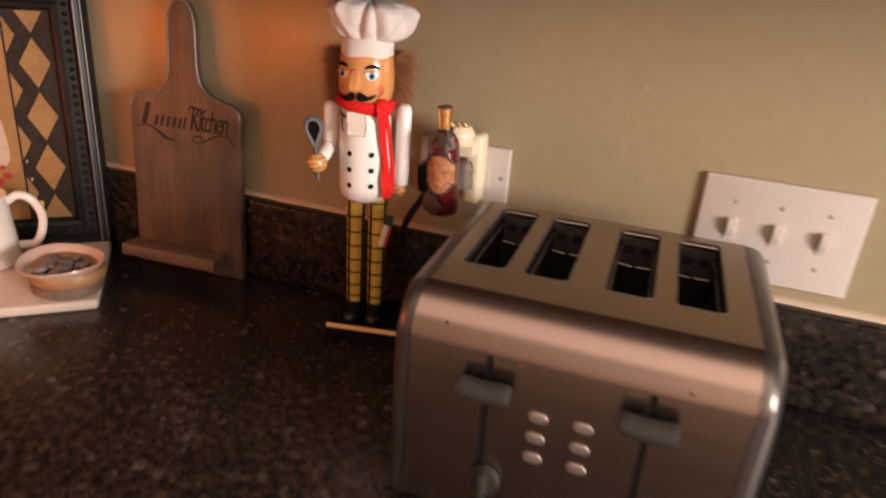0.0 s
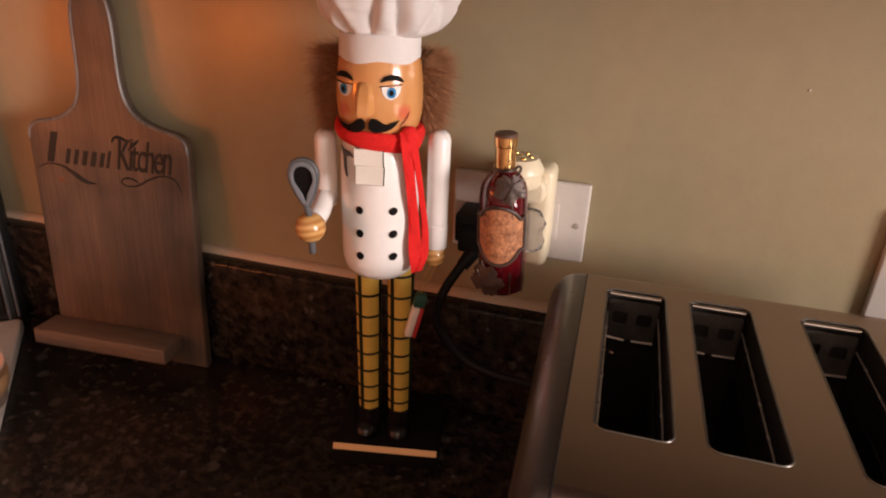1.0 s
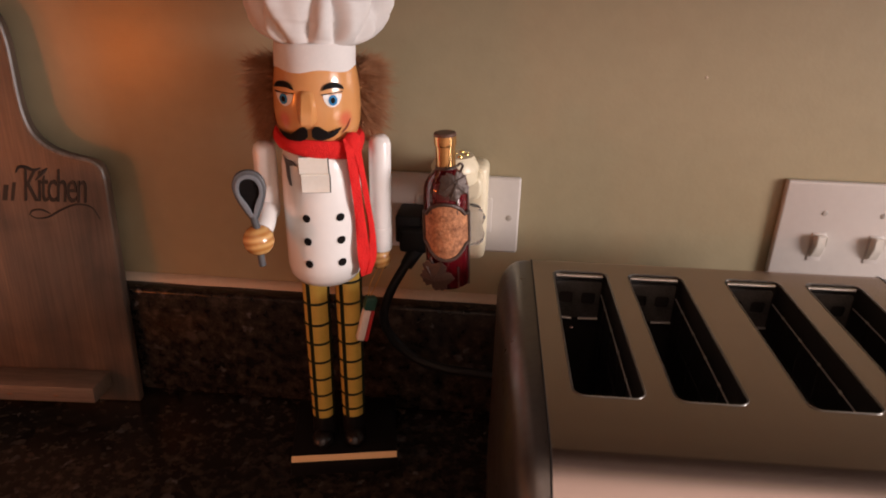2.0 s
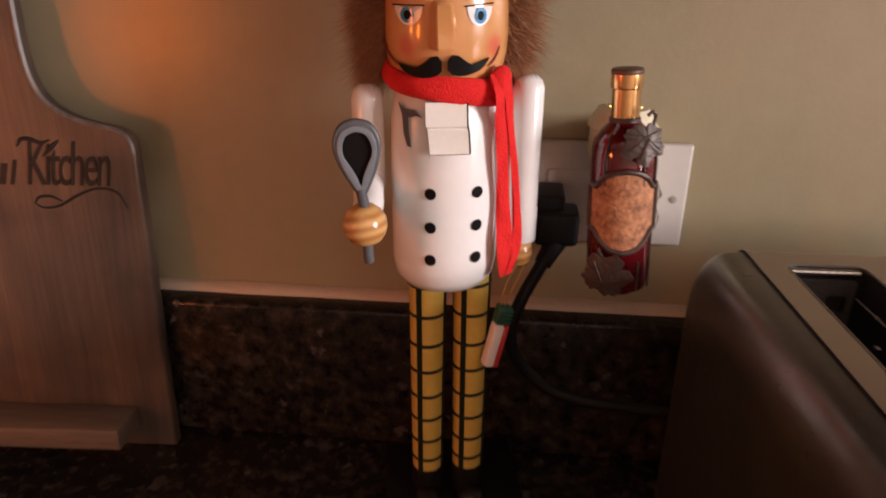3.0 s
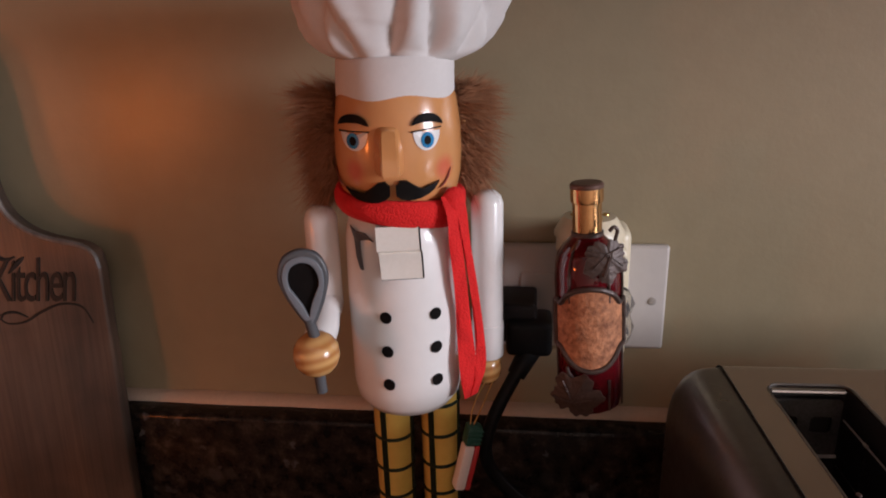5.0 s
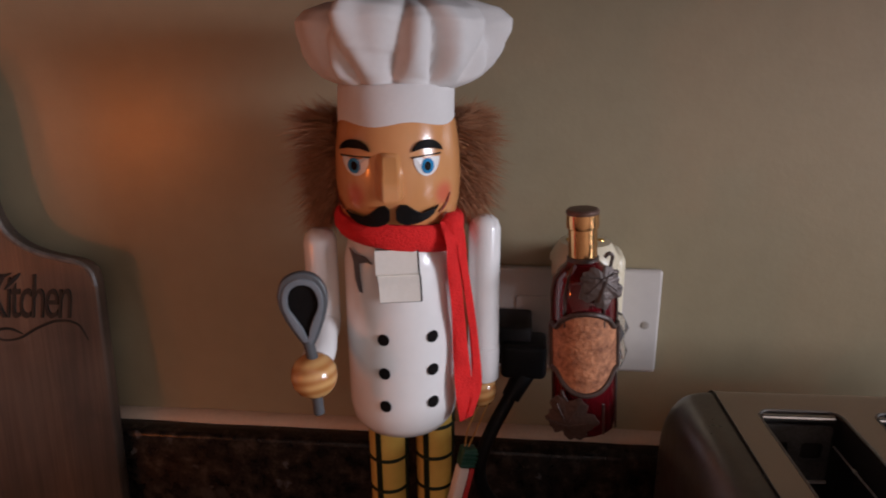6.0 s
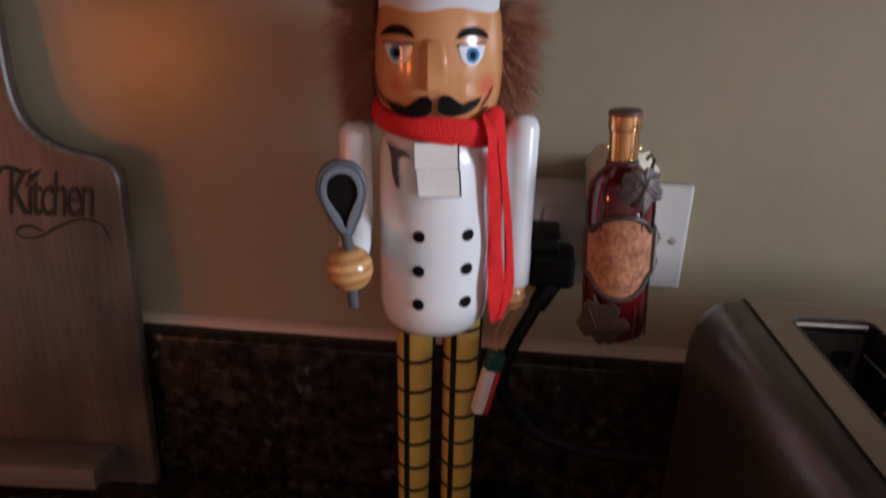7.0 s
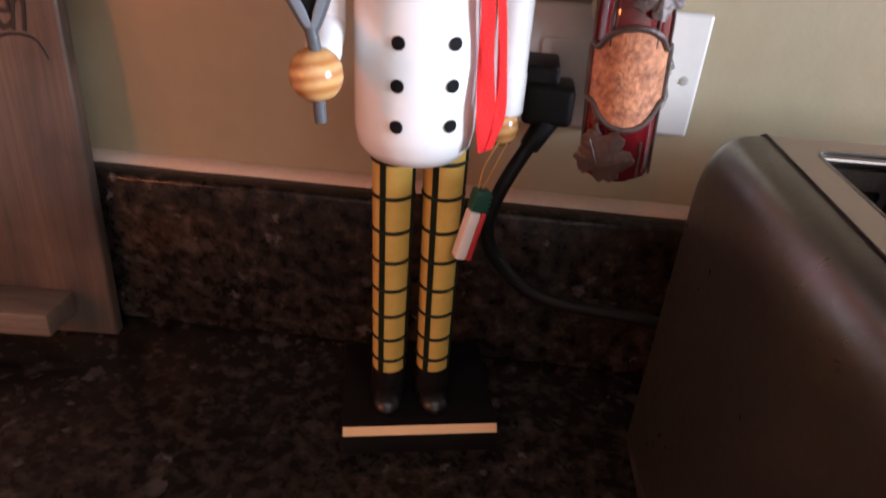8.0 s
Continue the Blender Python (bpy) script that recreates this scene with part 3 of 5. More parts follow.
# ---- toaster ----
def toaster():
    t = thing("toaster", pose(0.3575, -0.203, 0, 0, 0, 2.2), "four-slice brushed stainless toaster on the granite worktop", "toaster")
    W, YB, YF, H, R = 0.1255, 0.124, -0.128, 0.2042, 0.034
    # wrap: curved sheet front, top and back
    prof = []
    a0 = radians(25)                 # the sheet is creased where the front bend meets the flat top
    for k in range(15):
        a = a0 + (radians(90) - a0) * k / 14
        prof.append((YF + R * (1 - math.sin(a)) / (1 - math.sin(a0)), H - R + R * math.cos(a) / math.cos(a0)))
    front_bend = [(YF + R + .0012, H)] + prof + [(YF, H - R - .0012)]
    back_bend = [(YB - .013, H)] + [(YB - .012 + .012 * math.sin(radians(9 * k)), H - .012 + .012 * math.cos(radians(9 * k))) for k in range(11)] + [(YB, .014)]
    body = bmesh.new()
    for line in (front_bend, back_bend):
        cols = [[body.verts.new((x, y, z)) for y, z in line] for x in (-W, -W + .002, W - .002, W)]
        for a, b in zip(cols, cols[1:]):
            for k in range(len(line) - 1):
                body.faces.new((a[k], a[k + 1], b[k + 1], b[k]))
    xs = (-0.0918, -0.0390, 0.0285, 0.0838)
    top0, top1 = YF + R + .0012, YB - .013
    holes = [rounded(x - .019, x + .019, -0.051, 0.098, .0065) for x in xs]
    top = slab([(-W, top0), (W, top0), (W, top1), (-W, top1)], .0016, .0, holes)
    merge(body, top, 0, Matrix.Translation((0, 0, H)))
    fz1 = H - R - .0012
    slots = [rounded(x - .0029, x + .0029, .060, .1685, .002, 3) for x in (-.061, .0585)]
    front = slab([(-W, .014), (W, .014), (W, fz1), (-W, fz1)], .0016, 0, slots)
    merge(body, front, 0, Matrix.Translation((0, YF, 0)) @ FACE)
    part("body", body, "steel", t, "brushed stainless wrap with four slots", angle=50)
    # rolled lips and liners of the bread slots
    for x in xs:
        loop = rounded(x - .019, x + .019, -0.051, 0.098, .0065)
        sl = part("bread_slot", tube([(a, b, H - .0002) for a, b in loop], .0007, 6, True), "steel_dull", t, "rolled slot rim")
        part("slot_flange", tube([(x - .0165, .0955, H - .0024), (x + .0165, .0955, H - .0024)], .0017, 10), "chrome", sl, "bright folded back edge")
        well = bmesh.new()
        ring = rounded(x - .0192, x + .0192, -0.0512, 0.0982, .0067)
        up = [well.verts.new((a, b, H - .0012)) for a, b in ring]
        lo = [well.verts.new((a, b, H - .125)) for a, b in ring]
        for k in range(len(ring)):
            well.faces.new((up[k], up[(k + 1) % len(ring)], lo[(k + 1) % len(ring)], lo[k]))
        well.faces.new(lo)
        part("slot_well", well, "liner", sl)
        for s in (-1, 1):
            for zz in (.015, .040, .070):
                # deeper guides are coloured near black for the shade inside the slot
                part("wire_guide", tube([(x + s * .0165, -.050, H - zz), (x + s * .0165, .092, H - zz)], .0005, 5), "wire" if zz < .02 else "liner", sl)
        for yy in (-.04, -.012, .016, .044, .072):
            for s in (-1, 1):
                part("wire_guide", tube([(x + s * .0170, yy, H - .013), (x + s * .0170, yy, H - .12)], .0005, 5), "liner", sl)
                part("wire_clip", tube([(x + s * .0165, yy - .0012, H - .0148), (x + s * .0165, yy + .0012, H - .0148)], .0009, 6), "wire", sl)
        plate = slab(rounded(-.0165, .0165, -.030, .0, .002, 3), .0012, 0, [rounded(a, a + .010, -.018, -.009, .002, 3) for a in (-.013, .003)])
        part("element_plate", plate, "plate_grey", sl, m=pose(x, .0945, H - .006, 90))
        part("element_plate", tube([(x - .016, .0925, H - .0345), (x - .003, .0925, H - .0355)], .0009, 5), "wire", sl)
        part("element_plate", tube([(x + .002, .0925, H - .0355), (x + .016, .0925, H - .0350)], .0009, 5), "wire", sl)
    # bulging end panels
    out = [(YF + .0006, .012)] + [(y + .0006, z - .0006) for y, z in prof[::-1]] \
        + [(YB - .0126 + .012 * math.sin(radians(9 * k)), H - .0126 + .012 * math.cos(radians(9 * k))) for k in range(11)] + [(YB - .0006, .012)]
    for s in (-1, 1):
        cap = bmesh.new()
        cy, cz = (YF + YB) / 2, .06
        rings = []
        for k in range(13):
            a = radians(90 * k / 12)
            g, off = 1 - .20 * (1 - math.cos(a)) ** 1.2, .0245 * math.sin(a) ** .8
            ring = []
            for y, z in out:
                zz = cz + (z - cz) * (g if z > cz else 1)
                fw = max(0.0, (cy - y) / (cy - YF)) ** 2
                ring.append(cap.verts.new((s * (W + off * (1 - .35 * fw) - .0005), cy + (y - cy) * (1 - .07 * (1 - math.cos(a))), zz)))
            rings.append(ring)
        for a, b in zip(rings, rings[1:]):
            for k in range(len(out) - 1):
                cap.faces.new((a[k], a[k + 1], b[k + 1], b[k]))
        cap.faces.new(rings[-1])
        part("end_panel", cap, "steel_dull", t, "satin grey rounded end panel")
        seam = [(s * (W - .0001), y, z - .0003) for y, z in [(YF - .0002, .014)] + [(b[0] - .0002, b[1] + .0003) for b in prof[::-1]] + [(b[0], b[1] + .0003) for b in back_bend[:-1]] + [(YB, .014)]]
        part("seam_gasket", tube(seam, .0005, 6), "black_plastic", t)
    base = box(-W - .024, W + .024, YF + .006, YB - .006, .005, .016, .004)
    part("base", base, "grey_knob", t)
    for x in (-.10, .10):
        for y in (-.095, .09):
            part("foot", lathe([(.010, 0), (.010, .004), (.008, .006)], 16), "black_plastic", t, m=pose(x, y, 0))
    for x, z in ((-.061, .1455), (.0585, .1485)):
        part("lever_channel", box(x - .006, x + .006, YF + .002, YF + .012, .055, .172), "slot_black", t)
        lv = bmesh.new()
        n = 17
        rows = []
        for i in range(n):
            u = -1 + 2 * i / (n - 1)
            half = .0200 * u
            bow = .0008 * (1 - u * u)
            th = .0082 if abs(u) < .99 else .0066
            ring = []
            for k in range(8):
                a = 2 * math.pi * (k + .5) / 8
                ring.append(lv.verts.new((x + half, YF - .0125 - bow + .0095 * math.cos(a) * 1.05, z - bow * .6 + th * math.sin(a))))
            rows.append(ring)
        for a, b in zip(rows, rows[1:]):
            for k in range(8):
                lv.faces.new((a[k], a[(k + 1) % 8], b[(k + 1) % 8], b[k]))
        lv.faces.new(rows[0]), lv.faces.new(rows[-1])
        part("lever", lv, "grey_knob", t, "grey plastic push-down lever", angle=60)
    for x, zs in ((-.0190, (.1245, .1055, .0865)), (.0150, (.1255, .1065, .0875))):
        for z in zs:
            part("button", slab(rounded(-.0072, .0072, -.0042, .0042, .0041), .0024, .0007), "button_metal", t, "small bright oval button", m=pose(x, YF - .0018, z, 90))
    for x in (-.054, .066):
        kn = lathe([(.0, .0), (.0125, .0), (.013, .002), (.0120, .008), (.0, .009)], 28)
        merge(kn, box(-.0035, .0035, -.0115, .0115, .006, .0165, .002))
        part("knob", kn, "grey_knob", t, "grey browning dial with a grip ridge", m=pose(x, YF - .0008, .0555, 90, 0, 0))
    part("crumb_tray", box(-.088, .088, YF - .004, YF + .02, .008, .0125, .001), "steel_dull", t)
    for x, y, z, r in ((-.0385, YF - .0001, .1660, .0034), (-.098, YF + .0048, .1850, .0017), (-.100, YF + .0001, .170, .0014), (.082, YF + .0003, .1760, .0016), (-.105, .02, .2032, .0013), (.02, -.075, .2032, .0011)):
        part("speck", lathe([(r, 0), (r * .8, .0004), (0, .0005)], 9, None), "grime", t, "baked-on brown speck", m=pose(x, y, z, 0 if z > .2 else 78))


# ---- chef nutcracker: one doll, one mesh ----
NUT = ["n_white", "n_face", "n_hand", "n_black", "n_grey", "n_red", "n_yellow", "n_green", "n_cloth", "n_hair", "n_blue", "n_cream", "n_gilt", "n_lip", "n_silver", "n_boot"]


def nutcracker():
    ix = {n: i for i, n in enumerate(NUT)}
    bm = bmesh.new()
    ax, ay = -0.0083, -0.0115

    def add(other, mat, m=None):
        merge(bm, other, ix[mat], m)

    def at(x, y, z):
        return Matrix.Translation((ax + x, ay + y, z))

    def patch(outline, mat, radius, lift, cx=0.0, cy=0.0):
        """A thin raised shape, given as (x, z), laid on the front of an upright cylinder."""
        if radius > .0300:
            outline = [(x - .0027, z) for x, z in outline]
        o = bmesh.new()
        mx, mz = sum(p[0] for p in outline) / len(outline), sum(p[1] for p in outline) / len(outline)

        def on(x, z, l):
            rr = radius + l
            xx = max(-rr * .98, min(rr * .98, x))
            return (ax + cx + xx, ay + cy - math.sqrt(rr * rr - xx * xx), z)
        grid = []
        for f in (1.0, .985, .66, .33):
            grid.append([o.verts.new(on(mx + (x - mx) * f, mz + (z - mz) * f, lift if f < 1 else -.0004)) for x, z in outline])
        c = o.verts.new(on(mx, mz, lift))
        n = len(outline)
        for a, b in zip(grid, grid[1:]):
            for i in range(n):
                o.faces.new((a[i], a[(i + 1) % n], b[(i + 1) % n], b[i]))
        for i in range(n):
            o.faces.new((grid[-1][i], grid[-1][(i + 1) % n], c))
        merge(bm, o, ix[mat])

    def ellipse(cx, cz, rx, rz, n=20, a0=0, a1=360):
        full = a1 - a0 == 360
        return [(cx + rx * math.cos(radians(a0 + (a1 - a0) * i / (n if full else n - 1))), cz + rz * math.sin(radians(a0 + (a1 - a0) * i / (n if full else n - 1)))) for i in range(n)]

    # base block with a gilt front edge
    add(box(-.0455, .0455, -.0405, .0405, .0, .0165, .0012), "n_black")
    edge = bmesh.new()
    v = [edge.verts.new(c) for c in ((-.0446, -.0436, .0150), (.0446, -.0436, .0150), (.0446, -.0400, .0188), (-.0446, -.0400, .0188), (-.0446, -.0400, .0150), (.0446, -.0400, .0150))]
    for f in ((0, 1, 2, 3), (0, 3, 4), (1, 5, 2), (3, 2, 5, 4), (0, 4, 5, 1)):
        edge.faces.new([v[k] for k in f])
    add(edge, "n_gilt")
    add(box(-.0458, .0458, -.0432, -.0400, .0, .0152, .0008), "n_black")
    # boots and checked legs
    for s in (-1, 1):
        lx = s * .0130 + .0033
        add(lathe([(.0100, .016), (.0102, .030), (.0098, .041), (.0088, .0425), (0, .0428)], 28), "n_black", at(lx, .001, 0))
        toe = lathe([(0, -.008), (.006, -.0062), (.0088, -.002), (.0088, .002), (.006, .0062), (0, .0085)], 20)
        add(toe, "n_boot", at(lx + s * .001, -.0115, .0225) @ Matrix.Diagonal((1.0, 1.25, .85, 1)))
        add(lathe([(.0096, .040), (.0099, .080), (.0103, .130), (.0107, .172), (.0108, .195)], 32), "n_yellow", at(lx, .001, 0))
        for zr in (.0500, .0650, .0815, .0985, .1165, .1345, .1540, .1730):
            rr = .0095 + (zr - .04) * .0080
            add(tube([(rr * math.cos(2 * math.pi * k / 28) * 1.01, rr * math.sin(2 * math.pi * k / 28) * 1.01, zr) for k in range(28)], .0011, 6, True), "n_green", at(lx, .001, 0))
        for ang in (-121, -22, 60, 150):
            a = radians(ang)
            strip = bmesh.new()
            rows = []
            for k in range(9):
                z = .041 + .152 * k / 8
                rr = .0097 + (z - .04) * .0080
                rows.append([strip.verts.new(((rr + h) * math.cos(a + d / rr), (rr + h) * math.sin(a + d / rr), z)) for d, h in ((-.0017, -.0003), (-.0015, .0006), (.0015, .0006), (.0017, -.0003))])
            for p, q in zip(rows, rows[1:]):
                for k in range(3):
                    strip.faces.new((p[k], p[k + 1], q[k + 1], q[k]))
            add(strip, "n_green", at(lx, .001, 0))
    # coat
    add(lathe([(0, .1745), (.017, .175), (.0235, .1775), (.0275, .183), (.0289, .191), (.0292, .24), (.0286, .270), (.0262, .283), (.021, .289), (.012, .291), (0, .291)], 64), "n_white", at(0, 0, 0))
    for x, zs in ((-.0104, (.2350, .2168, .1985)), (.0140, (.2352, .2172, .1990))):
        for z in zs:
            patch(ellipse(x, z, .0029, .0030), "n_black", .0292, .0007)
    patch([(-.0236, .2738), (-.0207, .2738), (-.0204, .2660), (-.0195, .2578), (-.0214, .2582), (-.0230, .2640)], "n_grey", .0289, .0006)
    patch([(-.0254, .2790), (-.0225, .2768), (-.0180, .2766), (-.0142, .2732), (-.0170, .2740), (-.0205, .2728), (-.0236, .2732)], "n_grey", .0289, .0007)
    # jaw piece on the chest
    jaw = bmesh.new()
    rows = [(-.0100, .0100, .2835, -.0292), (-.0098, .0104, .2722, -.0302), (-.0090, .0108, .2708, -.0288), (-.0088, .0110, .2698, -.0300), (-.0082, .0112, .2612, -.0340), (-.0080, .0112, .2596, -.0342), (-.0078, .0110, .2594, -.0270)]
    vs = [[jaw.verts.new((ax + x, ay + y, z)) for x in (x0, (x0 * 2 + x1) / 3, (x0 + 2 * x1) / 3, x1)] for x0, x1, z, y in rows]
    bk = [[jaw.verts.new((ax + x, ay - .020, z)) for x in (x0, x1)] for x0, x1, z, y in rows]
    for (a, b), (c, d) in zip(zip(vs, vs[1:]), zip(bk, bk[1:])):
        for k in range(3):
            jaw.faces.new((a[k], a[k + 1], b[k + 1], b[k]))
        jaw.faces.new((a[0], b[0], d[0], c[0])), jaw.faces.new((a[3], c[1], d[1], b[3]))
    bmesh.ops.translate(jaw, vec=(-.0030, -.0006, -.0022), verts=jaw.verts)
    merge(bm, jaw, ix["n_cream"])
    side = [(ax + x1 - .0028, ay + y - .0004, z - .0022) for x0, x1, z, y in rows[:6]]
    merge(bm, tube(side, .00045, 6), ix["n_black"])
    merge(bm, tube([(ax - .0110, ay - .0340, .2573), (ax + .0082, ay - .0340, .2573)], .0005, 6), ix["n_grey"])
    # head
    HR = .0306
    add(lathe([(0, .2845), (.018, .285), (.0245, .2880), (.0288, .2945), (.0303, .302), (.0308, .312), (.0304, .325), (.0288, .337), (.0262, .345), (0, .346)], 64), "n_face", at(0, 0, 0))
    for side in (-1, 1):
        ex = -.0173 if side < 0 else .0150
        ez = .3244
        patch([(ex - .0062, ez)] + ellipse(ex, ez, .0062, .0086, 16, 180, 360) + [(ex + .0062, ez)], "n_white", HR, .0004)
        px = ex - .0008 if side < 0 else ex + .0004
        patch(ellipse(px, .3204, .0030, .0036), "n_blue", HR, .0007)
        patch(ellipse(px, .3204, .0016, .0021), "n_black", HR, .0009)
        patch([(ex - .0072, .3241), (ex + .0068, .3244 if side < 0 else .3254), (ex + .0068, .3250 if side < 0 else .3260), (ex - .0072, .3248)], "n_black", HR, .0009)
        arc = [(ex + side * .0005 + .0075 * math.cos(radians(a)), .3262 + .0066 * math.sin(radians(a))) for a in range(165, 14, -10)]
        low = [(x, z - .0040 * math.sin(math.pi * (i + .6) / (len(arc) + .2)) - .0004) for i, (x, z) in enumerate(arc)]
        patch([(x, z - .0005) for x, z in arc] + low[::-1], "n_black", HR, .0007)
        # moustache lobes
        xs0 = [0.0016, .0040, .0075, .0115, .0155, .0195, .0225, .0250]
        upz = [.3008, .3032, .3030, .3006, .2986, .2982, .2994, .3016]
        loz = [.2962, .2945, .2938, .2940, .2948, .2962, .2982, .3013]
        drop = .0014 if side < 0 else 0.0
        lobe = [(side * x * .86 - .0012, z - drop * x / .012) for x, z in list(zip(xs0, upz)) + list(zip(xs0, loz))[::-1]]
        patch(lobe, "n_black", HR, .0016)
        sm = [(side * x - .0010, z - .0006) for x, z in ((.0212, .2978), (.0238, .2998), (.0258, .3030), (.0270, .3068))]
        patch(sm + [(x + side * .0005, z + .0001) for x, z in sm[::-1]], "n_lip", HR, .0003)
    nose = bmesh.new()
    rows = [(.0045, .3272, -.0296), (.0058, .3250, -.0330), (.0062, .3160, -.0385), (.0062, .3085, -.0420), (.0058, .3062, -.0415), (.0050, .3058, -.0290)]
    vs = [[nose.verts.new((c[0] - .0048, c[1], c[2])) for c in ((ax - h - .0012, ay - .026, z), (ax - h * .62, ay + y, z), (ax + h * .62, ay + y, z), (ax + h + .0012, ay - .026, z))] for h, z, y in rows]
    for a, b in zip(vs, vs[1:]):
        for k in range(3):
            nose.faces.new((a[k], a[k + 1], b[k + 1], b[k]))
    nose.faces.new(vs[0]), nose.faces.new(vs[-1])
    bmesh.ops.bevel(nose, geom=nose.edges[:], offset=.0006, segments=2, affect="EDGES")
    add(nose, "n_face")
    # ears of hair: tapered strands at both sides
    rnd = random.Random(5)
    for side in (-1, 1):
        hair = bmesh.new()
        core = lathe([(0, -.024), (.010, -.020), (.0135, -.005), (.012, .012), (.006, .022), (0, .024)], 16,
                     lambda a, r, z: (r * math.cos(a) * .75, r * math.sin(a) * 1.25, z))
        add(core, "n_hair", at(side * .0300, .021, .3135))
        for i in range(12000):
            h = rnd.random()
            ph = radians(rnd.uniform(-10, 88))
            z0 = .3395 - .047 * h + rnd.uniform(-.002, .002)
            p = Vector((side * .030 * math.cos(ph), .030 * math.sin(ph) * .95 + .004, z0))
            p += Vector((side * rnd.uniform(0, .011) * (1 - .3 * h), 0, 0))
            tuft = Vector((noise.noise((z0 * 260, ph * 5, side * 7)), noise.noise((z0 * 230 + 9, ph * 6, side * 3)), noise.noise((z0 * 290 + 4, ph * 5, side * 5))))
            stray = .55 if rnd.random() < .12 else .22
            d = Vector((side * (.85 - .30 * h + .45 * tuft.x), .35 * math.sin(ph) + .5 * tuft.y, .28 - 1.25 * h + .75 * tuft.z))
            d = (d.normalized() + Vector((rnd.gauss(0, 1), rnd.gauss(0, 1), rnd.gauss(0, 1))) * stray).normalized()
            length = rnd.uniform(.009, .0200) * (1.0 + .45 * tuft.x) * (1.1 if stray > .3 else 1)
            bend = Vector((rnd.uniform(-.35, .35), rnd.uniform(-.35, .35), -.30 + rnd.uniform(-.25, .25)))
            wv = d.cross(Vector((rnd.uniform(-1, 1), rnd.uniform(-1, 1), rnd.uniform(-1, 1)))).normalized() * rnd.uniform(.00009, .00019)
            q1, q2 = p + d * length * .55 + bend * length * .12, p + d * length + bend * length * .45
            a0, a1 = hair.verts.new(p - wv), hair.verts.new(p + wv)
            b0, b1 = hair.verts.new(q1 - wv * .8), hair.verts.new(q1 + wv * .8)
            c0 = hair.verts.new(q2)
            hair.faces.new((a0, a1, b1, b0)), hair.faces.new((b0, b1, c0))
        add(hair, "n_hair", at(0, 0, 0))
    # hat: band and puffed, pleated crown
    add(lathe([(.0268, .3306), (.0282, .3310), (.0282, .342), (.0280, .3545), (.0268, .3560)], 64, lambda a, r, z: ((r + .0004 * math.sin(5 * a + z * 90)) * math.cos(a), (r + .0004 * math.sin(5 * a + z * 90)) * math.sin(a), z + .0006 * math.sin(3 * a))), "n_cloth", at(0, 0, 0))
    prof = [(.0262, .3535), (.0292, .3556), (.0332, .3592), (.0368, .3645), (.0398, .3712), (.0420, .3785), (.0424, .3840), (.0385, .3890), (.0300, .3925), (.0160, .3945), (.0040, .3950)]
    fine = []
    for (r0, z0), (r1, z1) in zip(prof, prof[1:]):
        fine += [(r0 + (r1 - r0) * k / 4, z0 + (z1 - z0) * k / 4) for k in range(4)]
    fine.append(prof[-1])

    pleats = [(-2.80, .30, 8), (-2.32, .26, -6), (-1.80, .34, 7), (-1.12, .30, -5), (-.62, .34, 9), (-.12, .26, -8), (.25, .22, 6), (.70, .25, 0), (1.2, .2, 9), (1.8, .25, -6), (2.4, .22, 7), (2.9, .2, 0)]

    def crown(a, r, z):
        w = min(1.0, max(0.0, (r - .0262) / .010)) if z < .372 else min(1.0, max(0.0, (r - .004) / .045))
        cut = 0.0
        for pa, pw, sl in pleats:
            d = (a - pa - sl * (z - .356) + math.pi) % (2 * math.pi) - math.pi
            cut -= .0066 * math.exp(-abs(d / (pw * .42)) ** 1.4)
            cut += .0034 * math.exp(-((d - pw * .85) / (pw * .55)) ** 2)
        g = math.sin(17 * a + 2.0 * math.sin(3 * a + 1) + (z - .355) * 60)
        side = 1 + (.11 if z > .357 else .11 * max(0, (z - .3535) / .0035)) * math.cos(2 * a)
        rr = r * side + (cut + g * .0002) * w
        droop = -.0016 * w * (1 if z < .37 else .4) * math.cos(2 * a + .4) + .0022 * noise.noise((math.cos(a) * 2, math.sin(a) * 2, z * 60)) + cut * .25 * w
        return (rr * math.cos(a), rr * math.sin(a) * .94, z + droop)
    add(lathe(fine, 216, crown), "n_cloth", at(.0034, .001, 0))
    # scarf: wrapped band and two hanging tails
    wrap = bmesh.new()
    rows = []
    for i in range(49):
        a = 2 * math.pi * i / 48
        tilt = .0030 * math.sin(a) - .0030 * math.cos(a) + .0009 * math.sin(3 * a)
        sec = []
        for k in range(10):
            b = 2 * math.pi * k / 10
            rr = .0292 + .0036 * math.cos(b) + .0006 * math.sin(5 * a + b * 2)
            sec.append(wrap.verts.new((ax + rr * math.cos(a), ay + rr * math.sin(a), .2892 + tilt + (.0064 + .0009 * math.cos(a)) * math.sin(b))))
        rows.append(sec)
    for p, q in zip(rows, rows[1:]):
        for k in range(10):
            wrap.faces.new((p[k], p[(k + 1) % 10], q[(k + 1) % 10], q[k]))
    bmesh.ops.remove_doubles(wrap, verts=wrap.verts, dist=1e-6)
    add(wrap, "n_red")

